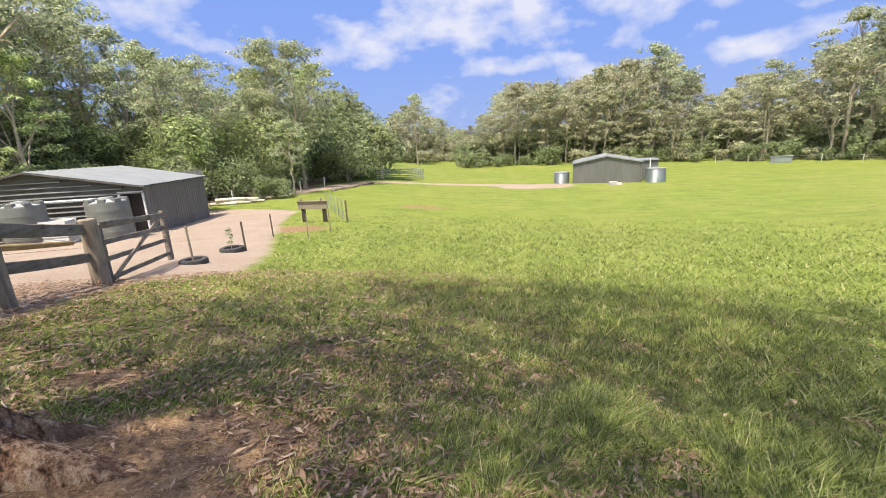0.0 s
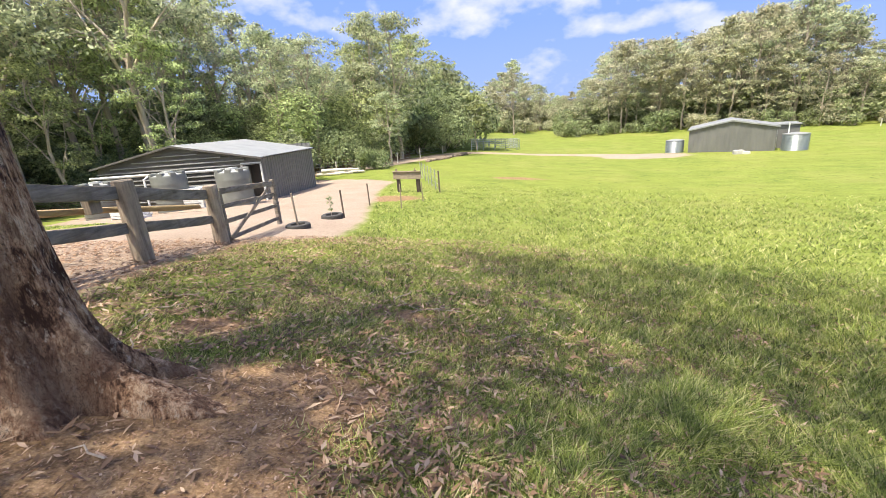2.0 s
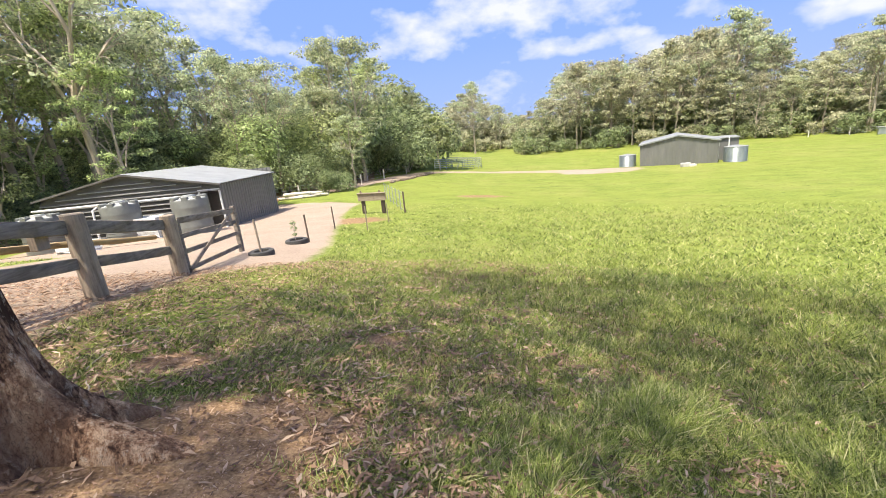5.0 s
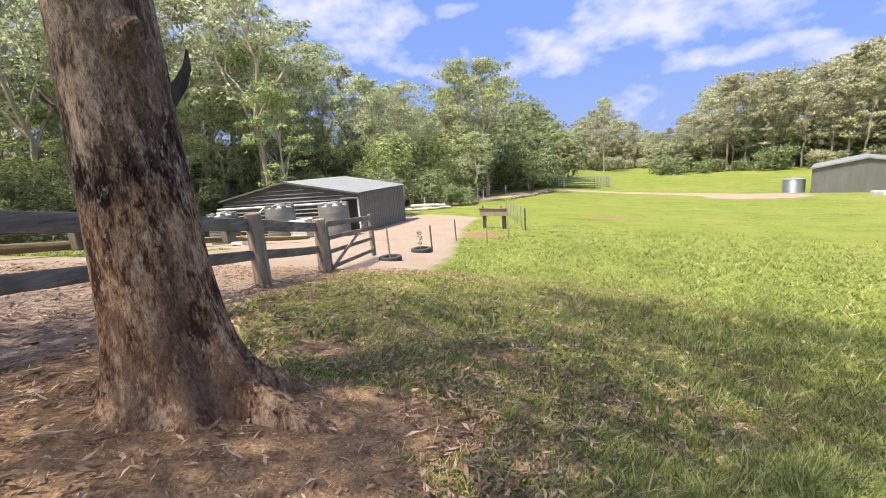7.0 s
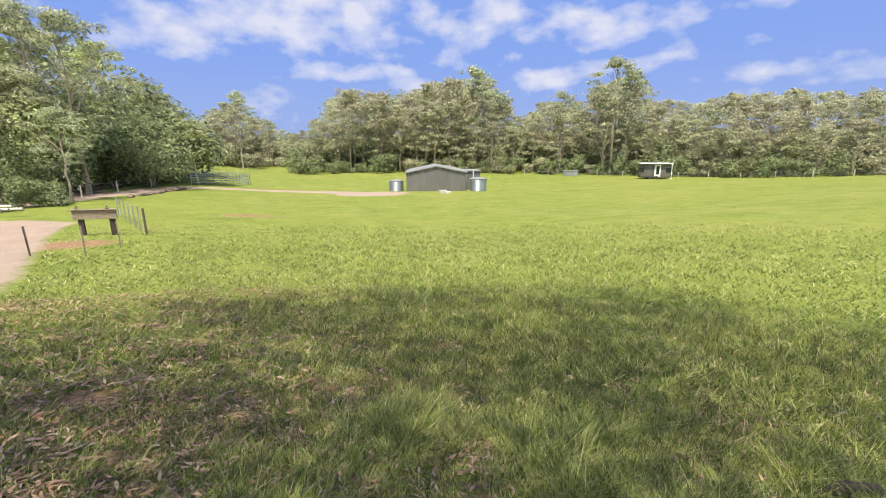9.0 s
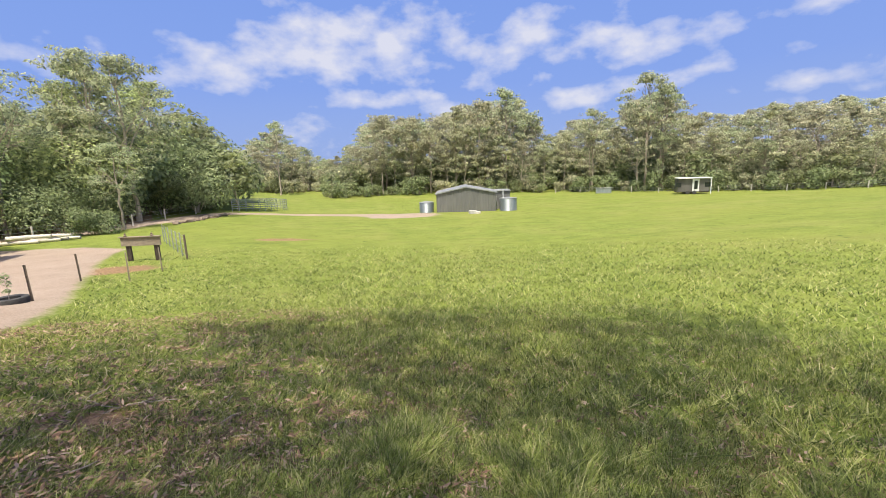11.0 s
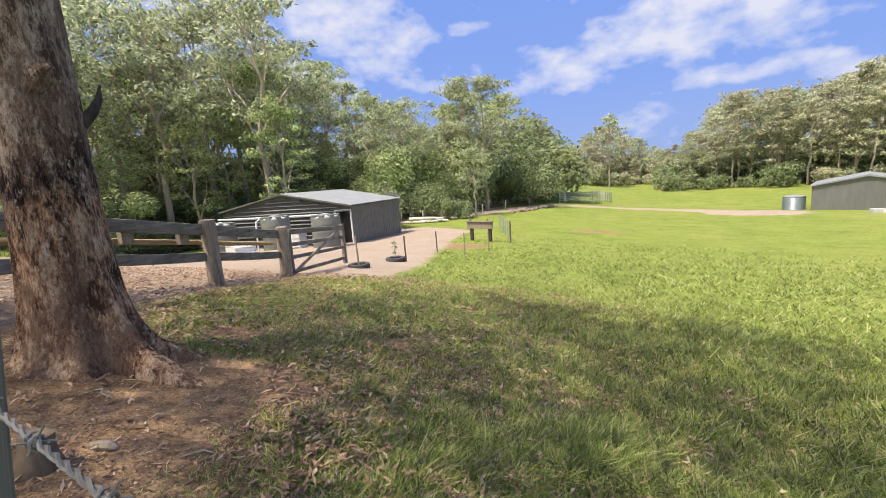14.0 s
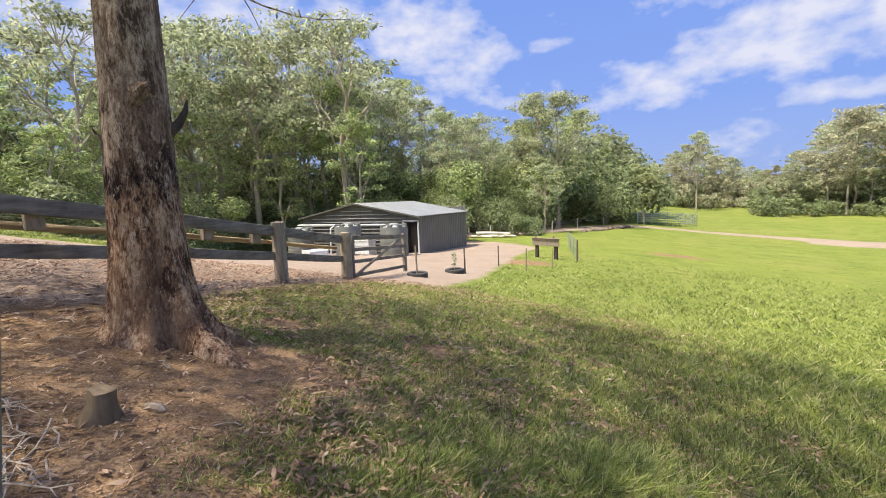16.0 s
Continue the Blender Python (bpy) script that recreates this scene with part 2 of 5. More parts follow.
CLOUD_BANKS = ((-48, 24, 9, 4, 0), (-34, 20, 9, 4.2, -10), (-22, 11.8, 6, 1.9, 5), (-36, 13, 5, 2, 0), (-8.5, 12, 5, 2.6, 14), (0, 13.4, 7, 2.6, 8), (9, 14.8, 9, 3.2, 8), (22, 13.5, 12, 2.6, 0), (12, 9.3, 8, 1.0, 0), (33, 15, 7, 2.4, 4),
               (21.9, 7.0, 4, 1.5, 0), (39, 14.8, 3.4, 1.1, 0), (48, 13.3, 6, 1.4, 5), (40, 8.6, 9, 0.9, 4), (68, 7.6, 7, 1.2, 0), (-17.3, 18.2, 1.8, 0.6, 0), (64, 15, 8, 1.2, 6), (-62, 21, 14, 7, 0), (-76, 24, 12, 8, 0))


def make_cloud():
    """Blue sky paler towards the horizon, with banks of broken cloud at (azimuth, elevation, half width, half height, slant) in degrees."""
    k = Nodes("cloud_haze")
    xyz = k.n("SeparateXYZ", Vector=k.coords())
    px, py, pz = (xyz.outputs[i] for i in range(3))
    az = k.math("MULTIPLY", k.math("ARCTAN2", px, py), 57.2958)
    el = k.math("MULTIPLY", k.math("ARCSINE", k.math("DIVIDE", pz, 3000.0)), 57.2958)
    v = k.coords((1.0, 1.0, 1.7))
    puffs, wisp = k.noise(v, 0.0042, 8, 0.52), k.noise(v, 0.0016, 4, 0.5)
    best = None
    for a, e, w, h, slant in CLOUD_BANKS:
        da, de = k.math("SUBTRACT", az, a), k.math("SUBTRACT", el, e)
        de = k.math("SUBTRACT", de, k.math("MULTIPLY", da, math.tan(radians(slant))))
        q = k.math("ADD", k.math("POWER", k.math("ABSOLUTE", k.math("DIVIDE", da, w)), 2.0), k.math("POWER", k.math("ABSOLUTE", k.math("DIVIDE", de, h)), 2.0))
        one = k.math("SUBTRACT", 1.0, k.math("MINIMUM", q, 3.0))
        best = one if best is None else k.math("MAXIMUM", best, one)
    rough = k.math("ADD", k.math("MULTIPLY", puffs, 3.0), k.math("MULTIPLY", wisp, 2.2))
    f = k.math("ADD", k.math("MULTIPLY", best, 0.30), k.math("SUBTRACT", rough, 2.42))
    cover = k.ramp(f, (0.0, (0, 0, 0)), (0.40, (0.42, 0.42, 0.42)), (0.95, (0.95, 0.95, 0.95)))
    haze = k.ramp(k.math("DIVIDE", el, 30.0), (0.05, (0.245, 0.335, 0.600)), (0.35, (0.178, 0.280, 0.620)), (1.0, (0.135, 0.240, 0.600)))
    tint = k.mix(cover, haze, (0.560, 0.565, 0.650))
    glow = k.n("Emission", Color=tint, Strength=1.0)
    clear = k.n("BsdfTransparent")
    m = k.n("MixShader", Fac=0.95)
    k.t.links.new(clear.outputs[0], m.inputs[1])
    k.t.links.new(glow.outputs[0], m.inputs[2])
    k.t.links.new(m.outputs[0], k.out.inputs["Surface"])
    return k.mat


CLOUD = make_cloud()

# ---- building blocks ----


class Shape:
    """Collects faces for one mesh."""

    def __init__(self):
        self.v, self.f = [], []

    def add(self, verts, faces):
        o = len(self.v)
        self.v += [tuple(p) for p in verts]
        self.f += [tuple(i + o for i in f) for f in faces]
        return self

    def box(self, lo, hi, m=None, bevel=0.0):
        x0, y0, z0 = lo
        x1, y1, z1 = hi
        b = min(bevel, (x1 - x0) / 3, (y1 - y0) / 3, (z1 - z0) / 3)
        if b <= 0:
            p = [Vector(c) for c in ((x0, y0, z0), (x1, y0, z0), (x1, y1, z0), (x0, y1, z0), (x0, y0, z1), (x1, y0, z1), (x1, y1, z1), (x0, y1, z1))]
            f = [(0, 3, 2, 1), (4, 5, 6, 7), (0, 1, 5, 4), (1, 2, 6, 5), (2, 3, 7, 6), (3, 0, 4, 7)]
            return self.add([m @ q for q in p] if m else p, f)
        bm = bmesh.new()
        bmesh.ops.create_cube(bm, size=1.0)
        for q in bm.verts:
            q.co = Vector(((x0 + x1) / 2 + q.co.x * (x1 - x0), (y0 + y1) / 2 + q.co.y * (y1 - y0), (z0 + z1) / 2 + q.co.z * (z1 - z0)))
        bmesh.ops.bevel(bm, geom=bm.edges[:], offset=b, segments=2, affect="EDGES", profile=0.6)
        bm.verts.index_update()
        self.add([(m @ q.co) if m else q.co.copy() for q in bm.verts], [[q.index for q in f.verts] for f in bm.faces])
        bm.free()
        return self

    def tube(self, points, radii, sides=8, cap=True, wobble=0.0, seed=0):
        """A tapered tube along points."""
        pts = [Vector(p) for p in points]
        rad = radii if isinstance(radii, (list, tuple)) else [radii] * len(pts)
        rows = []
        side = None
        for i, p in enumerate(pts):
            d = (pts[min(i + 1, len(pts) - 1)] - pts[max(i - 1, 0)]).normalized()
            if side is None:
                side = d.orthogonal().normalized()
            side = (side - d * side.dot(d)).normalized()
            up = d.cross(side)
            row = []
            for k in range(sides):
                a = 2 * math.pi * k / sides
                r = rad[i]
                if wobble:
                    r *= 1 + wobble * noise.noise(Vector((math.cos(a) * 1.5 + seed, math.sin(a) * 1.5, i * 0.45)))
                row.append(p + (side * math.cos(a) + up * math.sin(a)) * r)
            rows.append(row)
        verts = [q for row in rows for q in row]
        faces = [(i * sides + k, i * sides + (k + 1) % sides, (i + 1) * sides + (k + 1) % sides, (i + 1) * sides + k) for i in range(len(pts) - 1) for k in range(sides)]
        if cap:
            faces += [tuple(reversed(range(sides))), tuple((len(pts) - 1) * sides + k for k in range(sides))]
        return self.add(verts, faces)

    def lathe(self, profile, sides=24, at=(0, 0, 0)):
        """Rings (radius, height) about the z axis."""
        c = Vector(at)
        verts = [c + Vector((r * math.cos(2 * math.pi * k / sides), r * math.sin(2 * math.pi * k / sides), z)) for r, z in profile for k in range(sides)]
        faces = [(i * sides + k, i * sides + (k + 1) % sides, (i + 1) * sides + (k + 1) % sides, (i + 1) * sides + k) for i in range(len(profile) - 1) for k in range(sides)]
        faces += [tuple(reversed(range(sides))), tuple((len(profile) - 1) * sides + k for k in range(sides))]
        return self.add(verts, faces)


def linked(name, shape, material, parent=None, label="", smooth=False):
    mesh = bpy.data.meshes.new(name)
    mesh.from_pydata([tuple(p) for p in shape.v], [], shape.f)
    mesh.materials.append(material)
    if smooth:
        mesh.polygons.foreach_set("use_smooth", [True] * len(mesh.polygons))
        mesh.set_sharp_from_angle(angle=radians(40))
    mesh.update()
    ob = new(name, mesh)
    if parent is not None:
        ob.parent = parent
    if label:
        tagged(ob, label)
    return ob


def part(name, shape, material, parent, label="", smooth=False):
    return linked(name, shape, material, parent, label, smooth)


def thing(name, at, label, category, group="", turn=0.0):
    e = new(name)
    e.empty_display_size = 0.2
    e.matrix_basis = pose(*at, 0, 0, turn)
    return tagged(e, label, category, group)


def quads_mesh(name, verts, material, parent=None, label=""):
    """Many loose four-cornered leaves: verts is an array (n, 4, 3)."""
    n = len(verts)
    mesh = bpy.data.meshes.new(name)
    mesh.vertices.add(4 * n)
    mesh.vertices.foreach_set("co", np.asarray(verts, np.float32).ravel())
    mesh.loops.add(4 * n)
    mesh.loops.foreach_set("vertex_index", np.arange(4 * n, dtype=np.int32))
    mesh.polygons.add(n)
    mesh.polygons.foreach_set("loop_start", np.arange(0, 4 * n, 4, dtype=np.int32))
    mesh.materials.append(material)
    mesh.update(calc_edges=True)
    mesh.validate()
    ob = new(name, mesh)
    if parent is not None:
        ob.parent = parent
    if label:
        tagged(ob, label)
    return ob


# ---- the lie of the land ----
LAND = (0.0683, -1.1929, -0.1625, 0.0060, 0.0085, 0.0030, -1.5123, 0.3499, 0.5408, -0.4048, 0.0701, 0.1344, -0.0019, -0.1845, 0.0627, 0.1538, 0.1016, -0.0506, -0.0339, 0.0161, -0.0045)


def land(x, y):
    """Height of the paddock: a knoll under the trees, falling to a shallow basin and rising again to the woods."""
    x, y = np.asarray(x, float), np.asarray(y, float)
    a = np.arcsinh(np.clip(x, -45, 115) / 8)
    b = np.arcsinh(np.clip(y, -9, 125) / 8)
    powers = [(i, j) for i in range(6) for j in range(6 - i)]
    hill = np.clip((0.75 * x + 0.66 * y - 112) / 70, 0, 1)
    return sum(c * a**i * b**j for c, (i, j) in zip(LAND, powers)) + 9.0 * hill * hill * (3 - 2 * hill)


def ground_z(x, y):
    return float(land(x, y))


def inside(px, py, poly):
    """Signed distance to a polygon, positive within."""
    poly = np.asarray(poly, float)
    best = np.full(px.shape, 1e9)
    odd = np.zeros(px.shape, bool)
    for (ax, ay), (bx, by) in zip(poly, np.roll(poly, -1, 0)):
        ex, ey = bx - ax, by - ay
        t = np.clip(((px - ax) * ex + (py - ay) * ey) / (ex * ex + ey * ey), 0, 1)
        best = np.minimum(best, np.hypot(px - ax - t * ex, py - ay - t * ey))
        cross = (ay > py) != (by > py)
        with np.errstate(divide="ignore", invalid="ignore"):
            odd ^= cross & (px < ax + (py - ay) * ex / (ey if ey else 1e-9))
    return np.where(odd, best, -best)


def along(px, py, line):
    """Distance to a line of points."""
    best = np.full(px.shape, 1e9)
    for (ax, ay), (bx, by) in zip(line, line[1:]):
        ex, ey = bx - ax, by - ay
        t = np.clip(((px - ax) * ex + (py - ay) * ey) / (ex * ex + ey * ey), 0, 1)
        best = np.minimum(best, np.hypot(px - ax - t * ex, py - ay - t * ey))
    return best


YARD = [(-3.9, -1.5), (-3.6, 2.0), (-4.3, 4.6), (-4.7, 6.6), (-3.6, 8.2), (-3.7, 9.6), (-4.6, 13.0), (-6.0, 18.0), (-7.3, 23.0), (-7.9, 28.3), (-10.5, 30.6), (-16.4, 33.4), (-21.0, 30.0), (-26.0, 22.0), (-22.0, 15.5), (-13.0, 12.0), (-9.3, 5.0), (-9.0, -1.5)]
LANE = [(-30.0, 36.0), (-20.0, 38.6), (-14.4, 41.2), (-11.2, 47.5), (-8.6, 54.0), (-5.6, 58.5)]
TRACK = [(-5.6, 58.0), (0.0, 59.0), (7.2, 59.3), (13.0, 58.0), (19.0, 55.4)]


def gravel_mask(x, y):
    yard = inside(x, y, YARD) / 1.0
    lane = (1.5 - along(x, y, LANE)) / 1.2
    track = (1.5 - along(x, y, TRACK)) / 1.0
    apron = 1.5 - np.hypot((x - 15.8) / 5.2, (y - 54.9) / 3.3) * 1.5
    return np.clip(np.maximum.reduce([yard, lane, track, apron]) * 0.5 + 0.5, 0, 1)


def dirt_mask(x, y, thatch=True):
    pad = 1 - np.hypot((x + 2.2) / 2.3, (y - 0.45) / 1.85)
    tongue = 0.5 - np.hypot((x - 0.1) / 1.6, (y - 0.55) / 1.0)
    scar = 0.45 - np.hypot((x - 0.6) / 4.5, (y - 31.0) / 2.0)
    verge = 0.6 - np.hypot((x + 5.3) / 2.4, (y - 18.8) / 2.0)
    spill = 0.50 - np.minimum(np.hypot((x + 1.30) / 1.7, (y - 1.95) / 1.15), np.hypot((x + 2.3) / 0.9, (y - 2.75) / 0.7) + 0.08)
    litter = 0.30 - np.hypot((x + 0.85) / 0.9, (y - 3.7) / 0.8)
    r, th = np.hypot(x, y), np.degrees(np.arctan2(x, y))
    edge = np.where(th > -24, 38 + np.clip(th + 24, 0, 20) * 0.75, 38 - np.clip(-55 - th, 0, 28) * 0.5)
    wood = np.where((th > -110) & (th < -13), np.clip((r - edge - 2) / 4, -0.5, 0.5), -0.5)
    knoll = 0.10 - 0.30 * np.clip((np.hypot(x - 0.6, y - 0.8) - 3.0) / 5.0, 0, 1.6)
    return np.clip(np.maximum.reduce([pad, tongue, spill, scar, verge, litter, wood, knoll * (1 if thatch else 0) - (0.09 if thatch else 0.5)]) * 0.9 + 0.5, 0, 1)


def make_land():
    rings = [0.0]
    r, step = 0.0, 0.10
    while r < 3200:
        r += max(step, r * 0.034)
        rings.append(r)
    n = 420
    ang = np.linspace(0, 2 * math.pi, n, endpoint=False)
    rr, aa = np.meshgrid(np.array(rings[1:]), ang, indexing="ij")
    x, y = rr * np.sin(aa), rr * np.cos(aa)
    z = land(x, y)
    lumps = np.array([noise.noise(Vector((px * 0.9, py * 0.9, 0))) * 0.035 + noise.noise(Vector((px * 3.1, py * 3.1, 5))) * 0.012 if d < 60 else 0.0 for px, py, d in zip(x.ravel(), y.ravel(), rr.ravel())]).reshape(x.shape)
    z = z + lumps
    verts = np.concatenate([[[0, 0, ground_z(0, 0)]], np.stack([x, y, z], -1).reshape(-1, 3)])
    faces = [(0, 1 + (k + 1) % n, 1 + k) for k in range(n)]
    for i in range(len(rings) - 2):
        a, b = 1 + i * n, 1 + (i + 1) * n
        faces += [(a + k, a + (k + 1) % n, b + (k + 1) % n, b + k) for k in range(n)]
    mesh = bpy.data.meshes.new("ground")
    mesh.from_pydata(verts.tolist(), [], faces)
    mesh.materials.append(GROUND)
    mesh.polygons.foreach_set("use_smooth", [True] * len(mesh.polygons))
    for name, fn in (("gravel", gravel_mask), ("dirt", dirt_mask)):
        layer = mesh.attributes.new(name, "FLOAT", "POINT")
        layer.data.foreach_set("value", fn(verts[:, 0], verts[:, 1]).astype(np.float32))
    mesh.update()
    tagged(new("ground", mesh), "green paddock grass with bare soil, gravel yard and dirt track", "ground", kind="structure")


make_land()


def make_sky_clouds():
    """A far curved sheet of broken white cloud, beyond the woods."""
    s = Shape()
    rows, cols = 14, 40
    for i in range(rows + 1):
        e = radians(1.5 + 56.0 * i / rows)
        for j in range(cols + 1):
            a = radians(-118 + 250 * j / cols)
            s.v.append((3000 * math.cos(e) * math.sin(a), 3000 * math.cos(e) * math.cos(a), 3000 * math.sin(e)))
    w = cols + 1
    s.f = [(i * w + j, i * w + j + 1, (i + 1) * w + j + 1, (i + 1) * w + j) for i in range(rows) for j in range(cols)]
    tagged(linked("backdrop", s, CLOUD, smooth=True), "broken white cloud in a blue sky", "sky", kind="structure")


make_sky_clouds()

# ---- trees ----


def leaf_quads(centres, length, width, rng, droop=0.5, jitter=0.35, face=None):
    """Slim leaves at centres, each lying across the way that it faces: an array (n, 4, 3)."""
    n = len(centres)
    face = rng.normal(size=(n, 3)) if face is None else face
    d = np.cross(face, rng.normal(size=(n, 3)))
    d /= np.linalg.norm(d, axis=1, keepdims=True) + 1e-9
    d[:, 2] -= droop * 0.6
    d /= np.linalg.norm(d, axis=1, keepdims=True)
    s = np.cross(d, face)
    s /= np.linalg.norm(s, axis=1, keepdims=True) + 1e-9
    ln = length * (1 + jitter * rng.normal(size=(n, 1))).clip(0.4, 2)
    wd = width * (1 + jitter * rng.normal(size=(n, 1))).clip(0.4, 2)
    c = np.asarray(centres)
    return np.stack([c - d * ln * 0.5, c + s * wd * 0.5 + d * ln * 0.05, c + d * ln * 0.5, c - s * wd * 0.5 - d * ln * 0.05], 1)


def blob(centre, size, n, rng, hollow=0.45):
    """Points about a clump's skin, each with the way that it faces: an array (n, 6)."""
    p = rng.normal(size=(n, 3))
    p /= np.linalg.norm(p, axis=1, keepdims=True)
    face = p + rng.normal(size=(n, 3)) * 0.45 + (0, 0, 0.9)
    face /= np.linalg.norm(face, axis=1, keepdims=True)
    p = p * (hollow + (1 - hollow) * rng.random((n, 1))) ** 0.6
    return np.concatenate([np.asarray(centre) + p * np.asarray(size), face], 1)


def foliage(name, clumps, length, width, rng, material, parent, droop=0.5):
    pts = np.concatenate(clumps)
    return quads_mesh(name, leaf_quads(pts[:, :3], length, width, rng, droop, face=pts[:, 3:]), material, parent)


def gum_tree(name, label, height, seed, leaf, per, bark, bare=0.3, stem=0.0125, limbs=6, reach=0.27, pads=7, group=""):
    """A gum tree at the origin: a stem that forks into rising limbs, and flat-bottomed pads of leaves heaped into a broad, uneven dome."""
    rng = np.random.default_rng(seed)
    rnd = random.Random(seed)
    tree = thing(name, (0, 0, 0), label, "tree", group)
    wood, leaves = Shape(), []
    base = height * stem
    mid = height * (bare + 0.96) / 2
    tall = height * 0.98 - mid

    def pad(p, f=1.0):
        r = height * rnd.uniform(0.040, 0.068) * f
        leaves.append(blob(p, (r * 1.25, r * 1.25, r * 0.50), int(per * f * f * 1.15), rng, 0.35))
        for _ in range(2):
            q = p + Vector((rnd.gauss(0, r * 0.9), rnd.gauss(0, r * 0.9), rnd.uniform(-0.45, 0.30) * r))
            leaves.append(blob(q, (r * 0.65, r * 0.65, r * 0.32), int(per * f * f * 0.40), rng, 0.35))

    def on_dome(a, e, k=1.0):
        """A point of the crown's dome at azimuth a and height angle e."""
        lump = 1 + 0.16 * noise.noise(Vector((math.cos(a) * 1.3 + seed, math.sin(a) * 1.3, e * 1.2)))
        flat = math.cos(e) if e > 0 else math.cos(e) * (1 + 0.25 * e)
        return Vector((math.cos(a) * flat * reach * height, math.sin(a) * flat * reach * height, math.sin(e) * tall)) * (k * lump) + Vector((0, 0, mid))

    pts = [Vector((0, 0, -0.4))]
    n = 8
    for i in range(1, n + 1):
        pts.append(Vector((rnd.gauss(0, 0.010) * height * i / n * 2, rnd.gauss(0, 0.010) * height * i / n * 2, height * 0.84 * i / n)))
    wood.tube(pts, [base * (1.35 if i == 0 else 1.0 - 0.80 * (i / n) ** 1.3) for i in range(n + 1)], 8, cap=False, wobble=0.12, seed=seed)

    def stem_at(z):
        u = min(max(z / (height * 0.84), 0), 0.999) * n
        return pts[int(u)].lerp(pts[int(u) + 1], u - int(u))

    for k in range(limbs):
        f = (k + rnd.random() * 0.7) / limbs
        a = 2.4 * k + rnd.uniform(-0.5, 0.5)
        e = -0.75 + 2.05 * f
        s0 = stem_at(height * (bare * 0.9 + (0.74 - bare * 0.9) * f))
        e0 = on_dome(a, e, 0.62)
        m0 = s0.lerp(e0, 0.5) + Vector((0, 0, height * 0.015))
        r = base * (0.50 - 0.22 * f)
        wood.tube([s0, m0, e0], [r, r * 0.72, r * 0.45], 6, cap=False)
        for j in range(pads):
            t = on_dome(a + rnd.gauss(0, 0.62), min(max(e + rnd.gauss(0, 0.40), -0.95), 1.5), rnd.uniform(0.70, 1.0))
            b0 = m0.lerp(e0, rnd.uniform(0.2, 1.0))
            wood.tube([b0, b0.lerp(t, 0.5) + Vector((0, 0, height * 0.012)), t], [r * 0.40, r * 0.28, r * 0.10], 4, cap=False)
            pad(t, rnd.uniform(0.75, 1.15))
    for j in range(6):
        t = on_dome(rnd.uniform(0, 6.28), rnd.uniform(0.95, 1.5), rnd.uniform(0.85, 1.0))
        b0 = stem_at(height * 0.8)
        wood.tube([b0, b0.lerp(t, 0.5), t], [base * 0.2, base * 0.13, base * 0.05], 4, cap=False)
        pad(t)
    part("trunk", wood, bark, tree, "", True)
    scale = 0.30 * (height / 15) ** 0.5
    foliage("crown", leaves, scale * leaf[1], scale * leaf[1] * 0.42, rng, leaf[0], tree)
    return tree


def shrub(name, label, height, seed, leaf, n, group=""):
    rng = np.random.default_rng(seed)
    bush = thing(name, (0, 0, 0), label, "shrub", group)
    wood = Shape()
    pts = []
    for i in range(9):
        a, r = rng.uniform(0, 6.28), height * rng.uniform(0.1, 0.7)
        tip = Vector((math.cos(a) * r, math.sin(a) * r, height * rng.uniform(0.25, 0.85)))
        wood.tube([(0, 0, -0.2), tip * 0.5 + Vector((0, 0, 0.1)), tip], [0.05, 0.035, 0.012], 4, cap=False)
        s = height * rng.uniform(0.22, 0.42)
        pts.append(blob(tip, (s, s, s * 0.8), n // 9, rng, 0.35))
    part("stem", wood, PALE_BARK, bush)
    foliage("foliage", pts, 0.24 * leaf[1], 0.10 * leaf[1], rng, leaf[0], bush)
    return bush


ROCK_LINE = [(-8.9, 45.0), (-5.5, 55.5)]


def clear_of_lane(rows):
    """Keeps the log pile, the lane and its rocks free of growth."""
    kept = []
    for r in rows:
        x, y = np.array([r[1]]), np.array([r[2]])
        room = 1.7 * max(r[3], 1.0)
        if math.hypot(r[1] + 15.2, r[2] - 36.6) > 3.4 and along(x, y, LANE)[0] > room and along(x, y, ROCK_LINE)[0] > room + 1.2:
            kept.append(r)
    return kept


def stand(templates, rows, group):
    """Copies of the template trees: rows of (template, x, y, scale, turn)."""
    for k, x, y, s, turn in rows:
        copy_thing(templates[k], pose(x, y, ground_z(x, y) - 0.1, 0, 0, turn) @ Matrix.Diagonal((s, s, s, 1)))


def polar(th, d):
    return d * math.sin(radians(th)), d * math.cos(radians(th))


LEFT_SKYLINE = ((-96, -61, -55, -50.6, -46.7, -45.8, -42.3, -38, -35, -33.5, -27.5, -25, -22, -20, -17, -14.5, -11.5, -10.5, -8, -5.6, -3.6),
                (20, 19, 19.5, 18.5, 17.2, 19.7, 21.5, 18.6, 16, 13, 12.1, 10.2, 9.6, 9.9, 12.2, 13, 10.5, 9, 8.2, 7, 4.2))
FAR_SKYLINE = ((-8, -3.4, -1.9, 0.3, 1.5, 3.7, 6.2, 8.5, 9.5, 11.5, 14, 19, 22, 25, 31, 33.4, 35.6, 37.7, 40.4, 43, 45, 46.3, 48.5, 50, 57, 63, 70, 84),
               (3, 3.3, 4.6, 5.4, 4, 3, 2, 2.6, 4, 6, 6.9, 6.3, 7.2, 7.8, 8.2, 5.2, 3.8, 5.3, 5.9, 5.6, 7.4, 7.6, 7, 4.9, 5.4, 5.0, 4.9, 4.8))


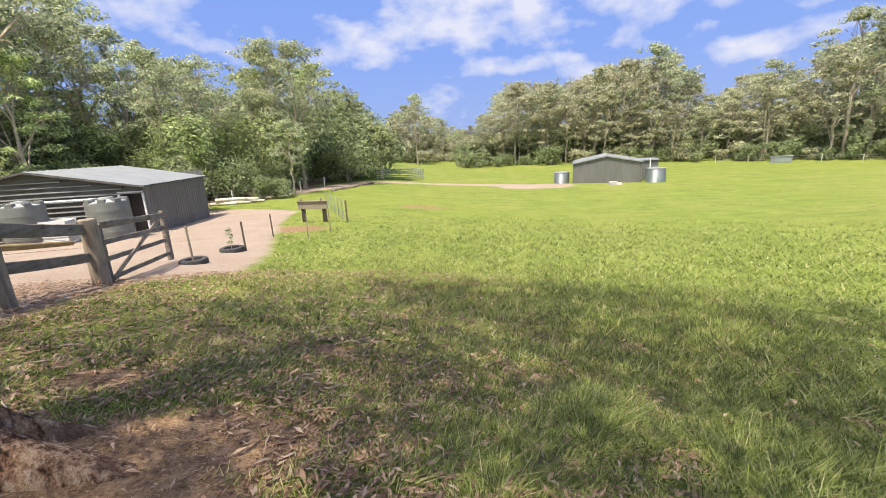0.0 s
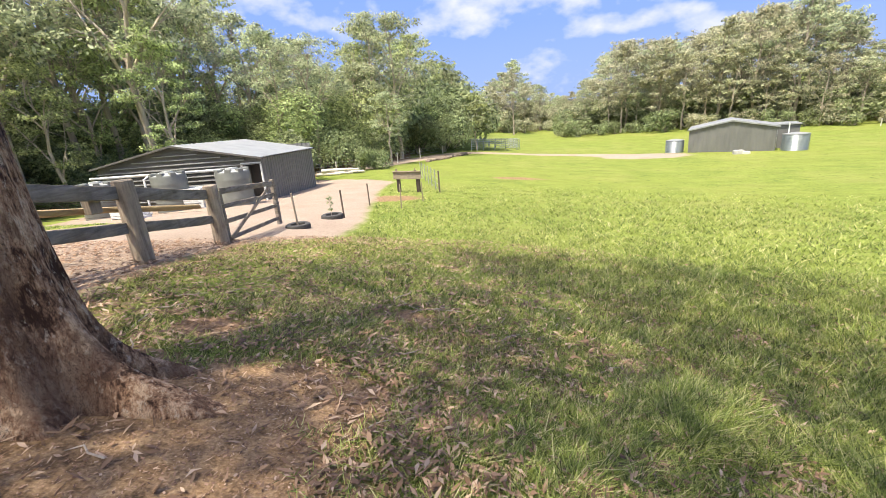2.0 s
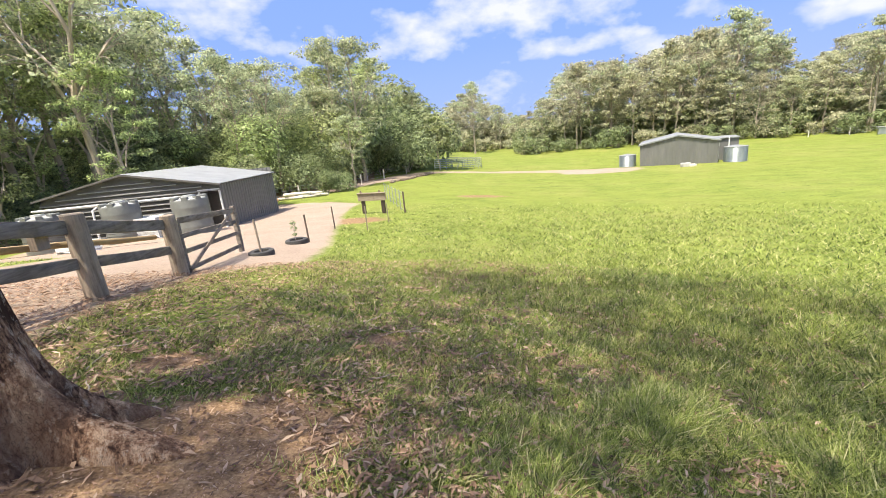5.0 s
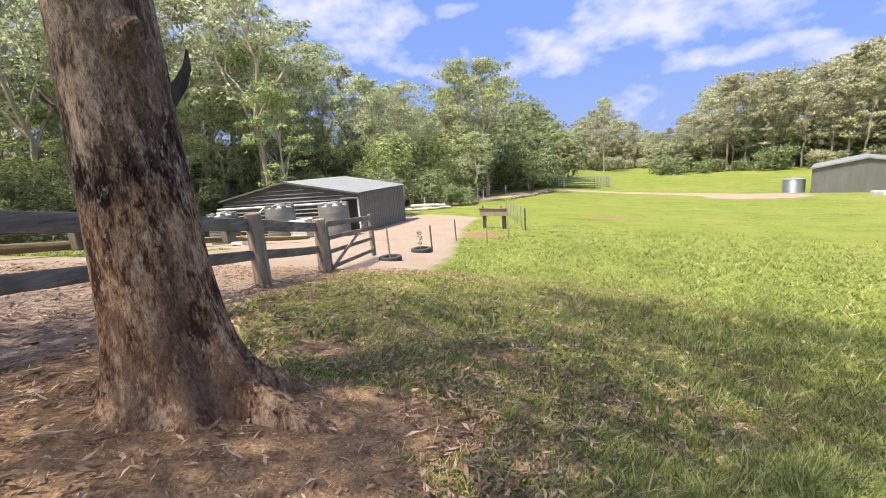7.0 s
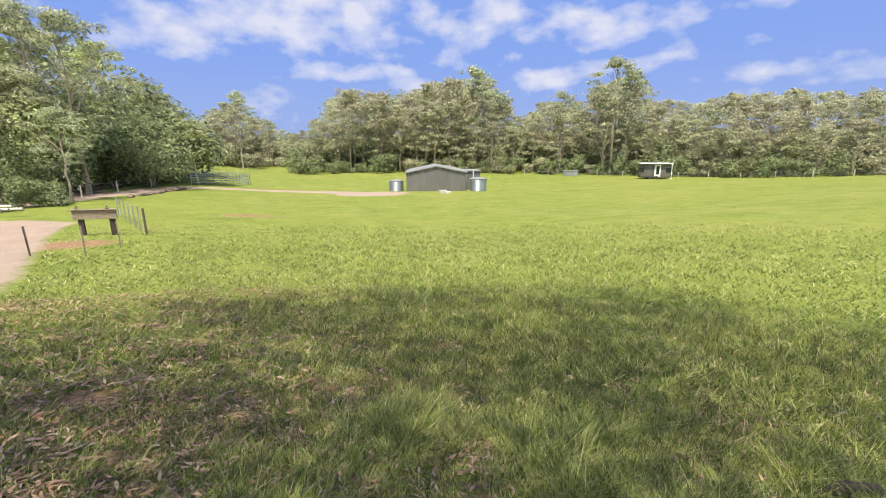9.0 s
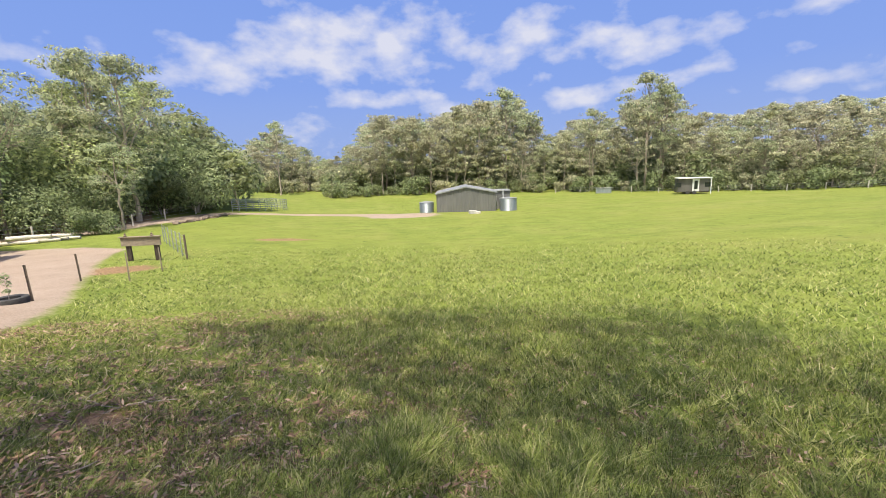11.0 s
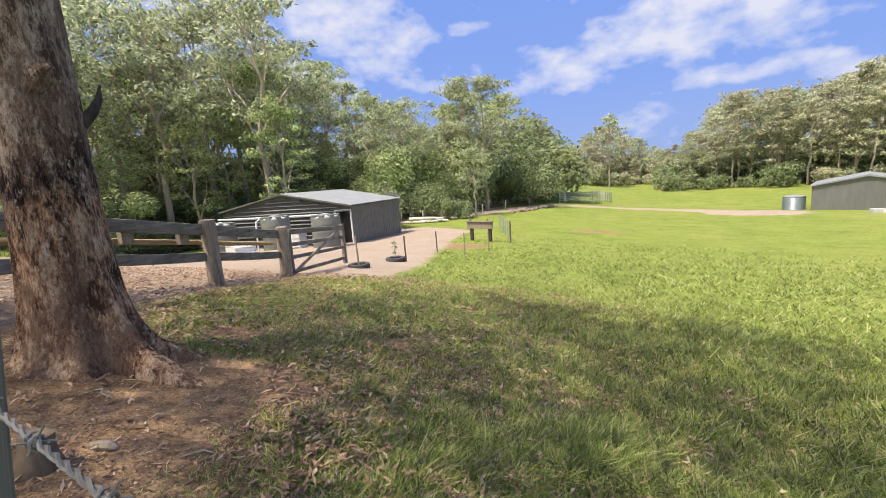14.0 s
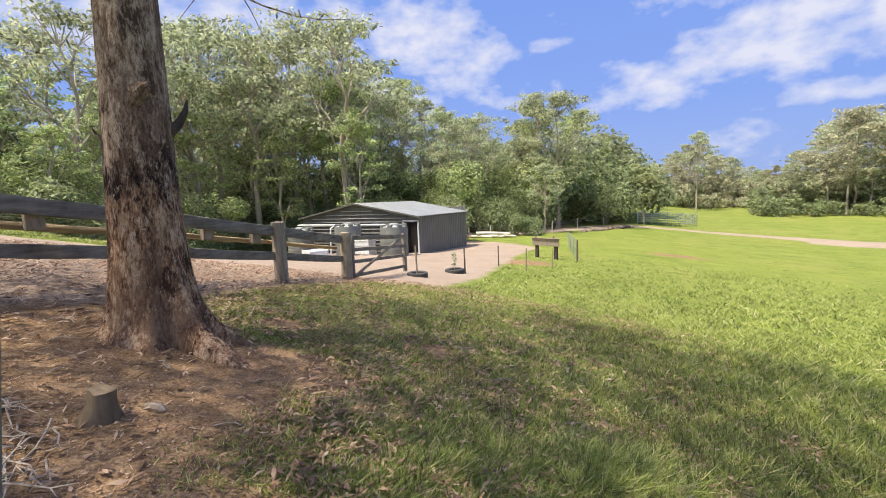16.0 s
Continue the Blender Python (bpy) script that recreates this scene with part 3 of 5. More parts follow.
def top_height(th, d, skyline):
    """How tall a tree stands that far off, so that the wood keeps its skyline."""
    x, y = polar(th, d)
    return (d * math.tan(radians(float(np.interp(th, *skyline)))) + 1.5 - ground_z(x, y)) * 1.10


def forest_left():
    rnd = random.Random(5)
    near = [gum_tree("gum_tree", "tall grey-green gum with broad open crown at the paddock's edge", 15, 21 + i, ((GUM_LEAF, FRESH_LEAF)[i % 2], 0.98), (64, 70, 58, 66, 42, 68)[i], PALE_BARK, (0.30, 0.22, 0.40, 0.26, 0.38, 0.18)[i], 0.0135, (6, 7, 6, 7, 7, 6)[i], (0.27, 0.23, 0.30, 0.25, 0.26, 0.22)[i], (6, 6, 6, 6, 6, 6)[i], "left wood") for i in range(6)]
    rows = []
    for row, (d0, lo, hi, gap) in enumerate(((41, 0.45, 0.75, 5.6), (46, 0.66, 0.96, 4.6), (53, 0.70, 1.0, 4.8), (62, 0.70, 0.95, 7.0), (73, 0.65, 0.88, 7.0))):
        th = -96.0
        while th < -3.8:
            far = d0 + rnd.uniform(-2.5, 2.5)
            if th > -24:
                far += (th + 24) * (0.55 + 0.25 * row)
            if th < -55:
                far -= min((-55 - th) * 0.5, 14)
            x, y = polar(th, far)
            s = top_height(th, far, LEFT_SKYLINE) / 15 * rnd.uniform(lo, hi) * (0.86 if th < -33 else 1.0)
            rows.append((rnd.choice((0, 1, 2, 3, 5)), x, y, s, rnd.uniform(0, 360)))
            th += math.degrees(gap / far) * rnd.uniform(0.75, 1.3)
    for k, th, d in ((4, -42.4, 40), (4, -53.8, 41), (4, -71.0, 35), (4, -64.0, 39), (2, -58.0, 45), (2, -45.5, 48), (1, -39.0, 49), (2, -14.8, 50), (0, -17.2, 53), (3, -31.3, 45), (4, -24.8, 46), (4, -36.5, 47), (4, -60.5, 42), (2, -49.0, 47)):
        x, y = polar(th, d)
        rows.append((k, x, y, top_height(th, d, LEFT_SKYLINE) / 15, rnd.uniform(0, 360)))
    stand(near, clear_of_lane(rows), "left wood")
    bushes = [shrub("understorey_shrub", "dense dark green shrub under the gum trees", 3.0, 60 + i, (SHRUB_LEAF, 1.0), 4200, "left understorey") for i in range(3)]
    bushes += [shrub("understorey_tree", "bushy mid-green young tree behind the shed", 7.0, 70 + i, ((SHRUB_LEAF, FRESH_LEAF, SHRUB_LEAF)[i], 1.3), 8000, "left understorey") for i in range(3)]
    rows = []
    th = -96.0
    while th < -7:
        d = 38.5 + rnd.uniform(-1.5, 2.5)
        if th > -24:
            d += (th + 24) * 0.75
        if th < -55:
            d -= min((-55 - th) * 0.5, 14)
        for off, deep, lo, hi in ((0, 0, 0.7, 1.35), (1, 5, 1.3, 2.1), (-0.5, 11, 1.9, 3.0), (0.7, 19, 2.4, 3.4), (0.2, 30, 3.0, 4.2)):
            x, y = polar(th + off, d + deep)
            size, tall = rnd.uniform(lo, hi), deep in (5, 11)
            rows.append((rnd.randrange(3) + 3 * tall, x, y, size * (3 / 7 if tall else 1), rnd.uniform(0, 360)))
        th += math.degrees(2.5 / d) * rnd.uniform(0.8, 1.3)
    stand(bushes, clear_of_lane(rows), "left understorey")
    for i, t in enumerate(near):
        th, d = -62 + 9 * i, 57
        x, y = polar(th, d)
        s = top_height(th, d, LEFT_SKYLINE) / 15 * 0.9
        t.matrix_basis = pose(x, y, ground_z(x, y), 0, 0, 40 * i) @ Matrix.Diagonal((s, s, s, 1))
    for i, t in enumerate(bushes):
        x, y = polar(-64 + 8 * i, 43 if i < 3 else 50)
        s = 1.0 if i < 3 else 0.75
        t.matrix_basis = pose(x, y, ground_z(x, y), 0, 0, 70 * i) @ Matrix.Diagonal((s, s, s, 1))


forest_left()


def forest_far():
    rnd = random.Random(8)
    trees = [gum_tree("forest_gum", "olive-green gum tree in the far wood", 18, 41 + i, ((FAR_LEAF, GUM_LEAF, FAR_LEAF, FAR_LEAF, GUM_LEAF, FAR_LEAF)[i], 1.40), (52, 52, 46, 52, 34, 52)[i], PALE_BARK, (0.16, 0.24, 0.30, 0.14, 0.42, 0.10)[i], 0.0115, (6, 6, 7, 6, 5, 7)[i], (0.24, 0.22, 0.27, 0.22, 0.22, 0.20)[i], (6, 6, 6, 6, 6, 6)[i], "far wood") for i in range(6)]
    rows = []
    for row, (d0, lo, hi, gap) in enumerate(((104, 0.55, 0.86, 4.6), (110, 0.72, 0.98, 4.8), (118, 0.80, 1.0, 5.2), (131, 0.85, 1.0, 6.0), (150, 0.88, 1.0, 7.0))):
        th = -8.0
        while th < 84:
            d = d0 + rnd.uniform(-3, 3) + (28 if th < 6 else 0)
            x, y = polar(th, d)
            s = top_height(th, d, FAR_SKYLINE) / 18 * rnd.uniform(lo, hi)
            rows.append((rnd.choice((0, 1, 2, 3, 5)), x, y, s, rnd.uniform(0, 360)))
            th += math.degrees(gap / d) * rnd.uniform(0.7, 1.3)
    for k, th, d, f in ((4, 46.4, 103, 1.14), (4, 29.6, 105, 1.06), (4, 0.3, 116, 1.06), (4, 3.6, 134, 1.0), (3, 23.0, 104, 1.0), (2, 26.0, 105, 1.0), (2, 13.2, 104, 1.0), (5, 17.2, 104, 1.0), (0, 58.0, 103, 0.95), (4, 40.4, 104, 1.0), (4, 48.2, 107, 1.05)):
        x, y = polar(th, d)
        rows.append((k, x, y, top_height(th, d, FAR_SKYLINE) / 18 * f, rnd.uniform(0, 360)))
    stand(trees, rows, "far wood")
    bushes = [shrub("wood_edge_shrub", "low dark shrub along the far wood", 3.4, 80 + i, (SHRUB_LEAF if i else FAR_LEAF, 1.7), 1200, "far understorey") for i in range(3)]
    rows = []
    th = -8.0
    while th < 84:
        d = 100 + rnd.uniform(-1, 3) + (25 if th < 5 else 0)
        x, y = polar(th, d)
        rows.append((rnd.randrange(3), x, y, rnd.uniform(0.7, 1.3), rnd.uniform(0, 360)))
        for deep in (8, 17, 29, 44):
            x, y = polar(th + rnd.uniform(-1, 1), d + deep)
            rows.append((rnd.randrange(3), x, y, rnd.uniform(1.3, 2.4), rnd.uniform(0, 360)))
        th += math.degrees(3.4 / d) * rnd.uniform(0.8, 1.3)
    stand(bushes, rows, "far understorey")
    for i, t in enumerate(trees):
        th, d = 12 + 13 * i, 124
        x, y = polar(th, d)
        s = top_height(th, d, FAR_SKYLINE) / 18 * 0.95
        t.matrix_basis = pose(x, y, ground_z(x, y), 0, 0, 50 * i) @ Matrix.Diagonal((s, s, s, 1))
    for i, t in enumerate(bushes):
        x, y = polar(25 + 14 * i, 101)
        t.matrix_basis = pose(x, y, ground_z(x, y), 0, 0, 50 * i)


forest_far()


def high_crown(tree, root, centre, reach, rnd, rng, thick=4.2):
    """Rising limbs and a wide, thin gum crown that lets flecks of sun through."""
    limbs, leaves = Shape(), []
    for i in range(5):
        a = 2 * math.pi * i / 5 + rnd.uniform(-0.2, 0.2)
        r = reach * rnd.uniform(0.35, 0.85)
        tip = centre + Vector((math.cos(a) * r, math.sin(a) * r, rnd.uniform(-1.2, 0.8)))
        limbs.tube([root, root.lerp(tip, 0.35) + Vector((0, 0, 1.1)), root.lerp(tip, 0.7) + Vector((0, 0, 0.5)), tip], [0.032, 0.024, 0.016, 0.008], 6, cap=False)
    count = int(thick * reach * reach * 2)
    for i in range(count):
        a, r = 2.39996 * i + rnd.uniform(-0.3, 0.3), reach * math.sqrt((i + 0.5) / count)
        leaves.append(blob(centre + Vector((math.cos(a) * r, math.sin(a) * r, rnd.uniform(-2.0, 2.0))), (0.85, 0.85, 0.5), 42, rng))
    part("limbs", limbs, BARK, tree, "", True)
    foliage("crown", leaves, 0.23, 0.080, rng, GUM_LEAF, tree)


def shade_gum(x, y, crown, reach, seed, thick):
    """An unseen gum behind the path, placed so that its shade falls over the knoll."""
    tree = thing("shade_gum_tree", (x, y, ground_z(x, y)), "unseen tall gum placed so that its thin crown shades the knoll", "tree", "gums on the knoll")
    part("trunk", Shape().tube([(0, 0, -0.4), (0, 0, 0.3), (0.05, 0.1, 3), (-0.1, 0.1, 8.8)], [0.5, 0.30, 0.22, 0.10], 16, wobble=0.15, seed=seed), BARK, tree, "", True)
    high_crown(tree, Vector((-0.1, 0.1, 8.6)), Vector(crown), reach, random.Random(seed), np.random.default_rng(seed), thick)


# Neither tree comes into view; crown place and thickness set the knoll's shade.
shade_gum(0.9, -5.2, (-1.3, 0.7, 12.8), 7.5, 12, 5.6)
shade_gum(-8.6, -5.6, (0.6, -4.0, 12.8), 4.6, 13, 1.2)


def big_gum():
    """The old gum beside the fence, with its flared foot and the crown that shades the knoll."""
    x0, y0 = -2.42, 1.50
    z0 = ground_z(x0, y0)
    tree = thing("old_gum_tree", (x0, y0, z0), "old gum with flared roots and peeling red-brown stringy bark", "tree")
    wood = Shape()
    sides, heights = 128, [-0.25, -0.05, 0.03, 0.08, 0.13, 0.18, 0.24, 0.31, 0.40, 0.50] + [0.6 + 0.09 * i for i in range(36)] + [4.2, 4.8, 5.6, 6.8, 8.6]
    roots = [(12, 0.74, 0.22), (42, 0.50, 0.15), (-30, 0.16, 0.26), (-66, 0.10, 0.28), (80, 0.30, 0.4), (150, 0.40, 0.40), (212, 0.26, 0.30), (262, 0.08, 0.30)]
    for h in heights:
        r0 = 0.285 - 0.018 * max(h, 0)
        r0 = (r0 if h < 3.6 else max(0.22 - 0.042 * (h - 3.6), 0.035)) + 0.092 * math.exp(-max(h, 0) / 0.50)
        for k in range(sides):
            a = 2 * math.pi * k / sides
            r = r0
            for deg, reach, wide in roots:
                d = (a - radians(deg) + math.pi) % (2 * math.pi) - math.pi
                r += reach * (math.exp(-max(h, 0) / 0.16) * 0.48 + math.exp(-max(h, 0) / 0.045) * 0.42 + math.exp(-max(h, 0) / 0.55) * 0.10) * math.exp(-((d / wide) ** 2))
            r *= 1 + 0.05 * noise.noise(Vector((math.cos(a) * 2.2, math.sin(a) * 2.2, h * 0.5))) + 0.035 * noise.noise(Vector((math.cos(a) * 7, math.sin(a) * 7, h * 0.35))) + 0.022 * noise.noise(Vector((math.cos(a) * 17, math.sin(a) * 17, h * 1.1))) + 0.014 * noise.noise(Vector((math.cos(a) * 38, math.sin(a) * 38, h * 2.4)))
            px, py = r * math.cos(a), r * math.sin(a)
            drop = ground_z(x0 + px, y0 + py) - z0 if h < 0.6 else 0.0
            fade = math.exp(-max(h, 0) / 0.15)
            wood.v.append((px - 0.012 * h, py + 0.020 * h, h + drop * fade))
    n = len(heights)
    wood.f = [(i * sides + k, i * sides + (k + 1) % sides, (i + 1) * sides + (k + 1) % sides, (i + 1) * sides + k) for i in range(n - 1) for k in range(sides)]
    part("trunk", wood, BARK, tree, "", True)
    stub = Shape().tube([(0.12, 0.20, 1.78), (0.155, 0.30, 1.90), (0.165, 0.355, 2.00), (0.15, 0.39, 2.11)], [0.05, 0.040, 0.026, 0.006], 9, wobble=0.3, seed=2)
    part("branch_stub", stub, CHARRED, tree, "broken dark branch stub", True)
    knob = Shape().tube([(0.10, -0.02, 2.02), (0.21, -0.02, 2.08), (0.26, 0.0, 2.13), (0.29, 0.02, 2.15)], [0.10, 0.080, 0.055, 0.026], 14, wobble=0.9, seed=5)
    part("branch_stub", knob, BARK, tree, "broken knob of an old branch", True)
    spur = Shape().tube([(-0.19, -0.13, 1.70), (-0.26, -0.18, 1.78), (-0.29, -0.21, 1.86)], [0.022, 0.013, 0.003], 7)
    part("branch_stub", spur, BARK, tree, "short broken twig", True)
    rng = np.random.default_rng(3)
    rnd = random.Random(3)
    high_crown(tree, Vector((-0.10, 0.17, 8.4)), Vector((-0.9, -4.6, 12.8)), 5.4, rnd, rng, 2.2)
    low = Shape()
    bough = [Vector((-0.1, 0.15, 5.6)), Vector((-0.75, 1.05, 5.25)), Vector((-1.29, 1.85, 4.39)), Vector((-1.36, 2.03, 4.04)), Vector((-1.19, 2.33, 3.94)), Vector((-0.92, 2.69, 3.85)), Vector((-0.68, 2.94, 3.83)), Vector((-0.37, 3.21, 3.85))]
    low.tube(bough, [0.045, 0.032, 0.020, 0.016, 0.013, 0.010, 0.007, 0.003], 7, cap=False, wobble=0.3, seed=3)
    tips = []
    for i in range(16):
        k = rnd.choice((0, 1, 1, 1, 2, 2, 5))
        s0 = bough[k].lerp(bough[k + 1], rnd.random())
        f = 0.25 if k > 3 else 1.0
        e0 = s0 + Vector((rnd.gauss(0, 0.40), rnd.gauss(0, 0.40), rnd.uniform(-0.9, 0.25))) * f
        low.tube([s0, s0.lerp(e0, 0.5) + Vector((0, 0, 0.06)), e0], [0.010, 0.007, 0.003], 4, cap=False)
        if k < 2:
            tips.append(blob(e0, (0.24, 0.24, 0.2), 18, rng))
    part("bough", low, BARK, tree, "thin hanging bough with few leaves", True)
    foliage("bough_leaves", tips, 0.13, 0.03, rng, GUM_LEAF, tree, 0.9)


big_gum()

# ---- the near fence and gate ----
FENCE = [(-3.05, -1.75), (-3.62, 0.55), (-4.13, 2.55), (-4.58, 4.47), (-5.075, 6.585)]


def rail_shape(a, b, tall, thick, seed, sag=0.012):
    """A rough sawn rail between two points, its edges worn."""
    a, b = Vector(a), Vector(b)
    d = (b - a).normalized()
    side = d.cross(Vector((0, 0, 1))).normalized()
    up = side.cross(d)
    s = Shape()
    n = 13
    ring = [(-0.5, -0.5), (-0.36, -0.56), (0.36, -0.56), (0.5, -0.5), (0.5, 0.5), (0.36, 0.56), (-0.36, 0.56), (-0.5, 0.5)]
    for i in range(n):
        t = i / (n - 1)
        p = a.lerp(b, t) + up * (-sag * 4 * t * (1 - t))
        for k, (u, v) in enumerate(ring):
            w = 1 + 0.07 * noise.noise(Vector((t * 9 + seed, k * 0.7, seed * 2.0)))
            s.v.append(tuple(p + side * u * thick * w + up * v * tall * 0.9 * w))
    m = len(ring)
    s.f = [(i * m + k, i * m + (k + 1) % m, (i + 1) * m + (k + 1) % m, (i + 1) * m + k) for i in range(n - 1) for k in range(m)]
    s.f += [tuple(reversed(range(m))), tuple((n - 1) * m + k for k in range(m))]
    return s


def yard_fence():
    fence = thing("timber_fence", (0, 0, 0), "weathered grey post-and-rail timber fence along the gravel yard", "fence")
    tops = []
    for i, (x, y) in enumerate(FENCE):
        z = ground_z(x, y)
        h = (1.08, 1.08, 1.08, 1.07, 1.04)[i]
        r = 0.122 if i > 2 else 0.10
        px = x + 0.04 if i > 2 else x - 0.11
        post = Shape().tube([(px, y, z - 0.3), (px, y, z + 0.3), (px, y, z + h * 0.8), (px, y, z + h - 0.015), (px, y, z + h)], [r * 1.05, r, r * 0.97, r * 0.95, r * 0.82], 14, wobble=0.12, seed=i)
        part("post", post, GREY_POST, fence, "", True)
        tops.append(z + h)
    for i, ((ax, ay), (bx, by)) in enumerate(zip(FENCE, FENCE[1:])):
        az, bz = tops[i], tops[i + 1]
        part("rail", rail_shape((ax, ay, az - 0.16), (bx, by, bz - 0.16), 0.168, 0.055, i), GREY_WOOD, fence, "", True)
        part("rail", rail_shape((ax, ay, az - 0.60), (bx, by, bz - 0.60), 0.142, 0.055, i + 7), GREY_WOOD, fence, "", True)
        pole = Shape().tube([(ax - 0.26, ay, az - 0.36), ((ax + bx) / 2 - 0.26, (ay + by) / 2, (az + bz) / 2 - 0.37), (bx - 0.26, by, bz - 0.36)], [0.04, 0.042, 0.038], 9, wobble=0.1, seed=i)
        part("pole", pole, PALE_WOOD, fence, "pale peeled pine pole", True)
        for f in (0.30, 0.78) if i < 3 else ():
            bx0, by0, bz0 = ax + (bx - ax) * f - 0.10, ay + (by - ay) * f, az + (bz - az) * f
            part("block", Shape().box((bx0 - 0.05, by0 - 0.075, bz0 - 0.40), (bx0 + 0.05, by0 + 0.075, bz0 - 0.10), bevel=0.012), GREY_POST, fence, "short pale block between rail and pole")
        for drop in (0.27, 0.31, 0.45):
            part("wire", Shape().tube([(ax - 0.20, ay, az - drop), (bx - 0.20, by, bz - drop)], 0.003, 4), RUST, fence, "thin fence wire")


yard_fence()


def field_gate():
    """A timber gate hung on the last post."""
    a, b = Vector((-5.04, 6.80, 0)), Vector((-5.72, 9.68, 0))
    az, bz = ground_z(a.x, a.y) + 0.12, ground_z(b.x, b.y) + 0.12
    gate = thing("field_gate", (0, 0, 0), "old grey timber field gate with a diagonal brace", "gate")
    az -= 0.16
    for i, h in enumerate((0.10, 0.42, 0.70, 0.98)):
        part("rail", rail_shape((a.x, a.y, az + h), (b.x, b.y, bz + h), 0.085 if i < 3 else 0.11, 0.04, 20 + i, 0.0), GREY_WOOD, gate, "", True)
    part("stile", Shape().box((a.x - 0.03, a.y - 0.03, az - 0.02), (a.x + 0.03, a.y + 0.03, az + 1.0), bevel=0.01), GREY_WOOD, gate)
    part("stile", Shape().box((b.x - 0.05, b.y - 0.05, bz - 0.06), (b.x + 0.05, b.y + 0.05, bz + 1.08), bevel=0.01), GREY_WOOD, gate)
    part("brace", rail_shape((a.x + 0.05, a.y, az + 0.1), (b.x + 0.05, b.y - 0.2, bz + 0.95), 0.07, 0.03, 30, 0.0), GREY_POST, gate, "diagonal timber brace", True)


field_gate()

# ---- the near corner post with its wires ----


def corner_post():
    m = pose(0.7465, -0.184, 1.30, -6.0, 0, -26.7) @ Matrix.Translation((0, 0, -1.30))
    z = ground_z(0.7465, -0.184)
    post = thing("corner_post", (0, 0, 0), "square mossy treated-timber fence post with splits and a wire hole", "fence post")
    s = Shape()
    h = 0.056
    n = 18
    ring = [(-h, -h + 0.008), (-h + 0.008, -h), (0, -h), (h - 0.008, -h), (h, -h + 0.008), (h, 0), (h, h + 0.004), (h - 0.012, h + 0.010), (-h + 0.008, h + 0.010), (-h, h + 0.008)]
    for i in range(n):
        zz = z - 0.3 + (1.39 - z + 0.3) * i / (n - 1)
        for k, (u, v) in enumerate(ring):
            w = 1 + 0.02 * noise.noise(Vector((k * 0.8, zz * 2, 1)))
            s.v.append(tuple(m @ Vector((u * w, v * w, zz + (0.010 * (u / h) if i == n - 1 else 0)))))
    c = len(ring)
    s.f = [(i * c + k, i * c + (k + 1) % c, (i + 1) * c + (k + 1) % c, (i + 1) * c + k) for i in range(n - 1) for k in range(c)] + [tuple((n - 1) * c + k for k in range(c))]
    part("timber", s, MOSS_POST, post, "", True)
    # No recess is cut: a near-black plug gives the hole its shade.
    hole = Shape()
    hole.tube([m @ Vector((h + 0.0015, 0.020, 1.318)), m @ Vector((h - 0.01, 0.020, 1.318))], [0.0095, 0.0095], 14)
    part("hole", hole, DARK, post, "dark plug standing for the shade inside the drilled wire hole")
    for v, z0, z1 in ((0.012, 0.30, 1.386), (0.026, 1.325, 1.386), (0.022, 1.22, 1.285), (-0.03, 1.05, 1.385)):
        part("split", Shape().tube([m @ Vector((h, v + 0.0018 * noise.noise(Vector((zz * 9, v * 50, 0))), zz)) for zz in np.linspace(z0, z1, 12).tolist()], 0.0012, 4), DARK, post, "dark drying split")


corner_post()


def barbed_wire():
    a, d = Vector((0.793, -0.187, 1.318)), Vector((0.985, -0.130, -0.109)).normalized()
    wire = thing("barbed_wire", (0, 0, 0), "twisted galvanised barbed wire strained from the corner post", "wire")
    for ph in (0, math.pi):
        pts = []
        for i in range(700):
            t = i * 0.005
            u = d.orthogonal().normalized()
            w = d.cross(u)
            pts.append(a + d * t + (u * math.cos(t * 210 + ph) + w * math.sin(t * 210 + ph)) * 0.0017)
        part("strand", Shape().tube(pts, 0.0016, 5), WIRE, wire, "", True)
    for j in range(34):
        c = a + d * (0.072 + 0.105 * j)
        barb = Shape()
        u = d.orthogonal().normalized()
        w = d.cross(u)
        coil = [c + d * (0.0012 * k - 0.008) + (u * math.cos(k * 0.9) + w * math.sin(k * 0.9)) * 0.0048 for k in range(14)]
        barb.tube(coil, 0.0013, 5)
        for s0, q in ((-1, u + w * 0.4), (1, w - u * 0.5)):
            q = q.normalized()
            barb.tube([c - q * 0.011 + d * 0.004 * s0, c + q * 0.013 - d * 0.003 * s0], [0.0013, 0.0006], 5)
        part("barb", barb, WIRE, wire)


barbed_wire()

# ---- the grey shed with its tanks ----


def ribbed_wall(a, b, z0, z1, pitch, depth, out):
    """A wall of upright ribs from a to b."""
    a, b = Vector((*a, 0)), Vector((*b, 0))
    d = b - a
    n = max(2, round(d.length / pitch))
    s = Shape()
    for i in range(n):
        for f, o in ((0.0, 0), (0.30, 0), (0.42, 1), (0.85, 1), (0.97, 0)):
            p = a + d * ((i + f) / n) + Vector((*out, 0)) * depth * o
            s.v += [(p.x, p.y, z0), (p.x, p.y, z1)]
    p = b
    s.v += [(p.x, p.y, z0), (p.x, p.y, z1)]
    m = len(s.v) // 2
    s.f = [(2 * i, 2 * i + 2, 2 * i + 3, 2 * i + 1) for i in range(m - 1)]
    return s


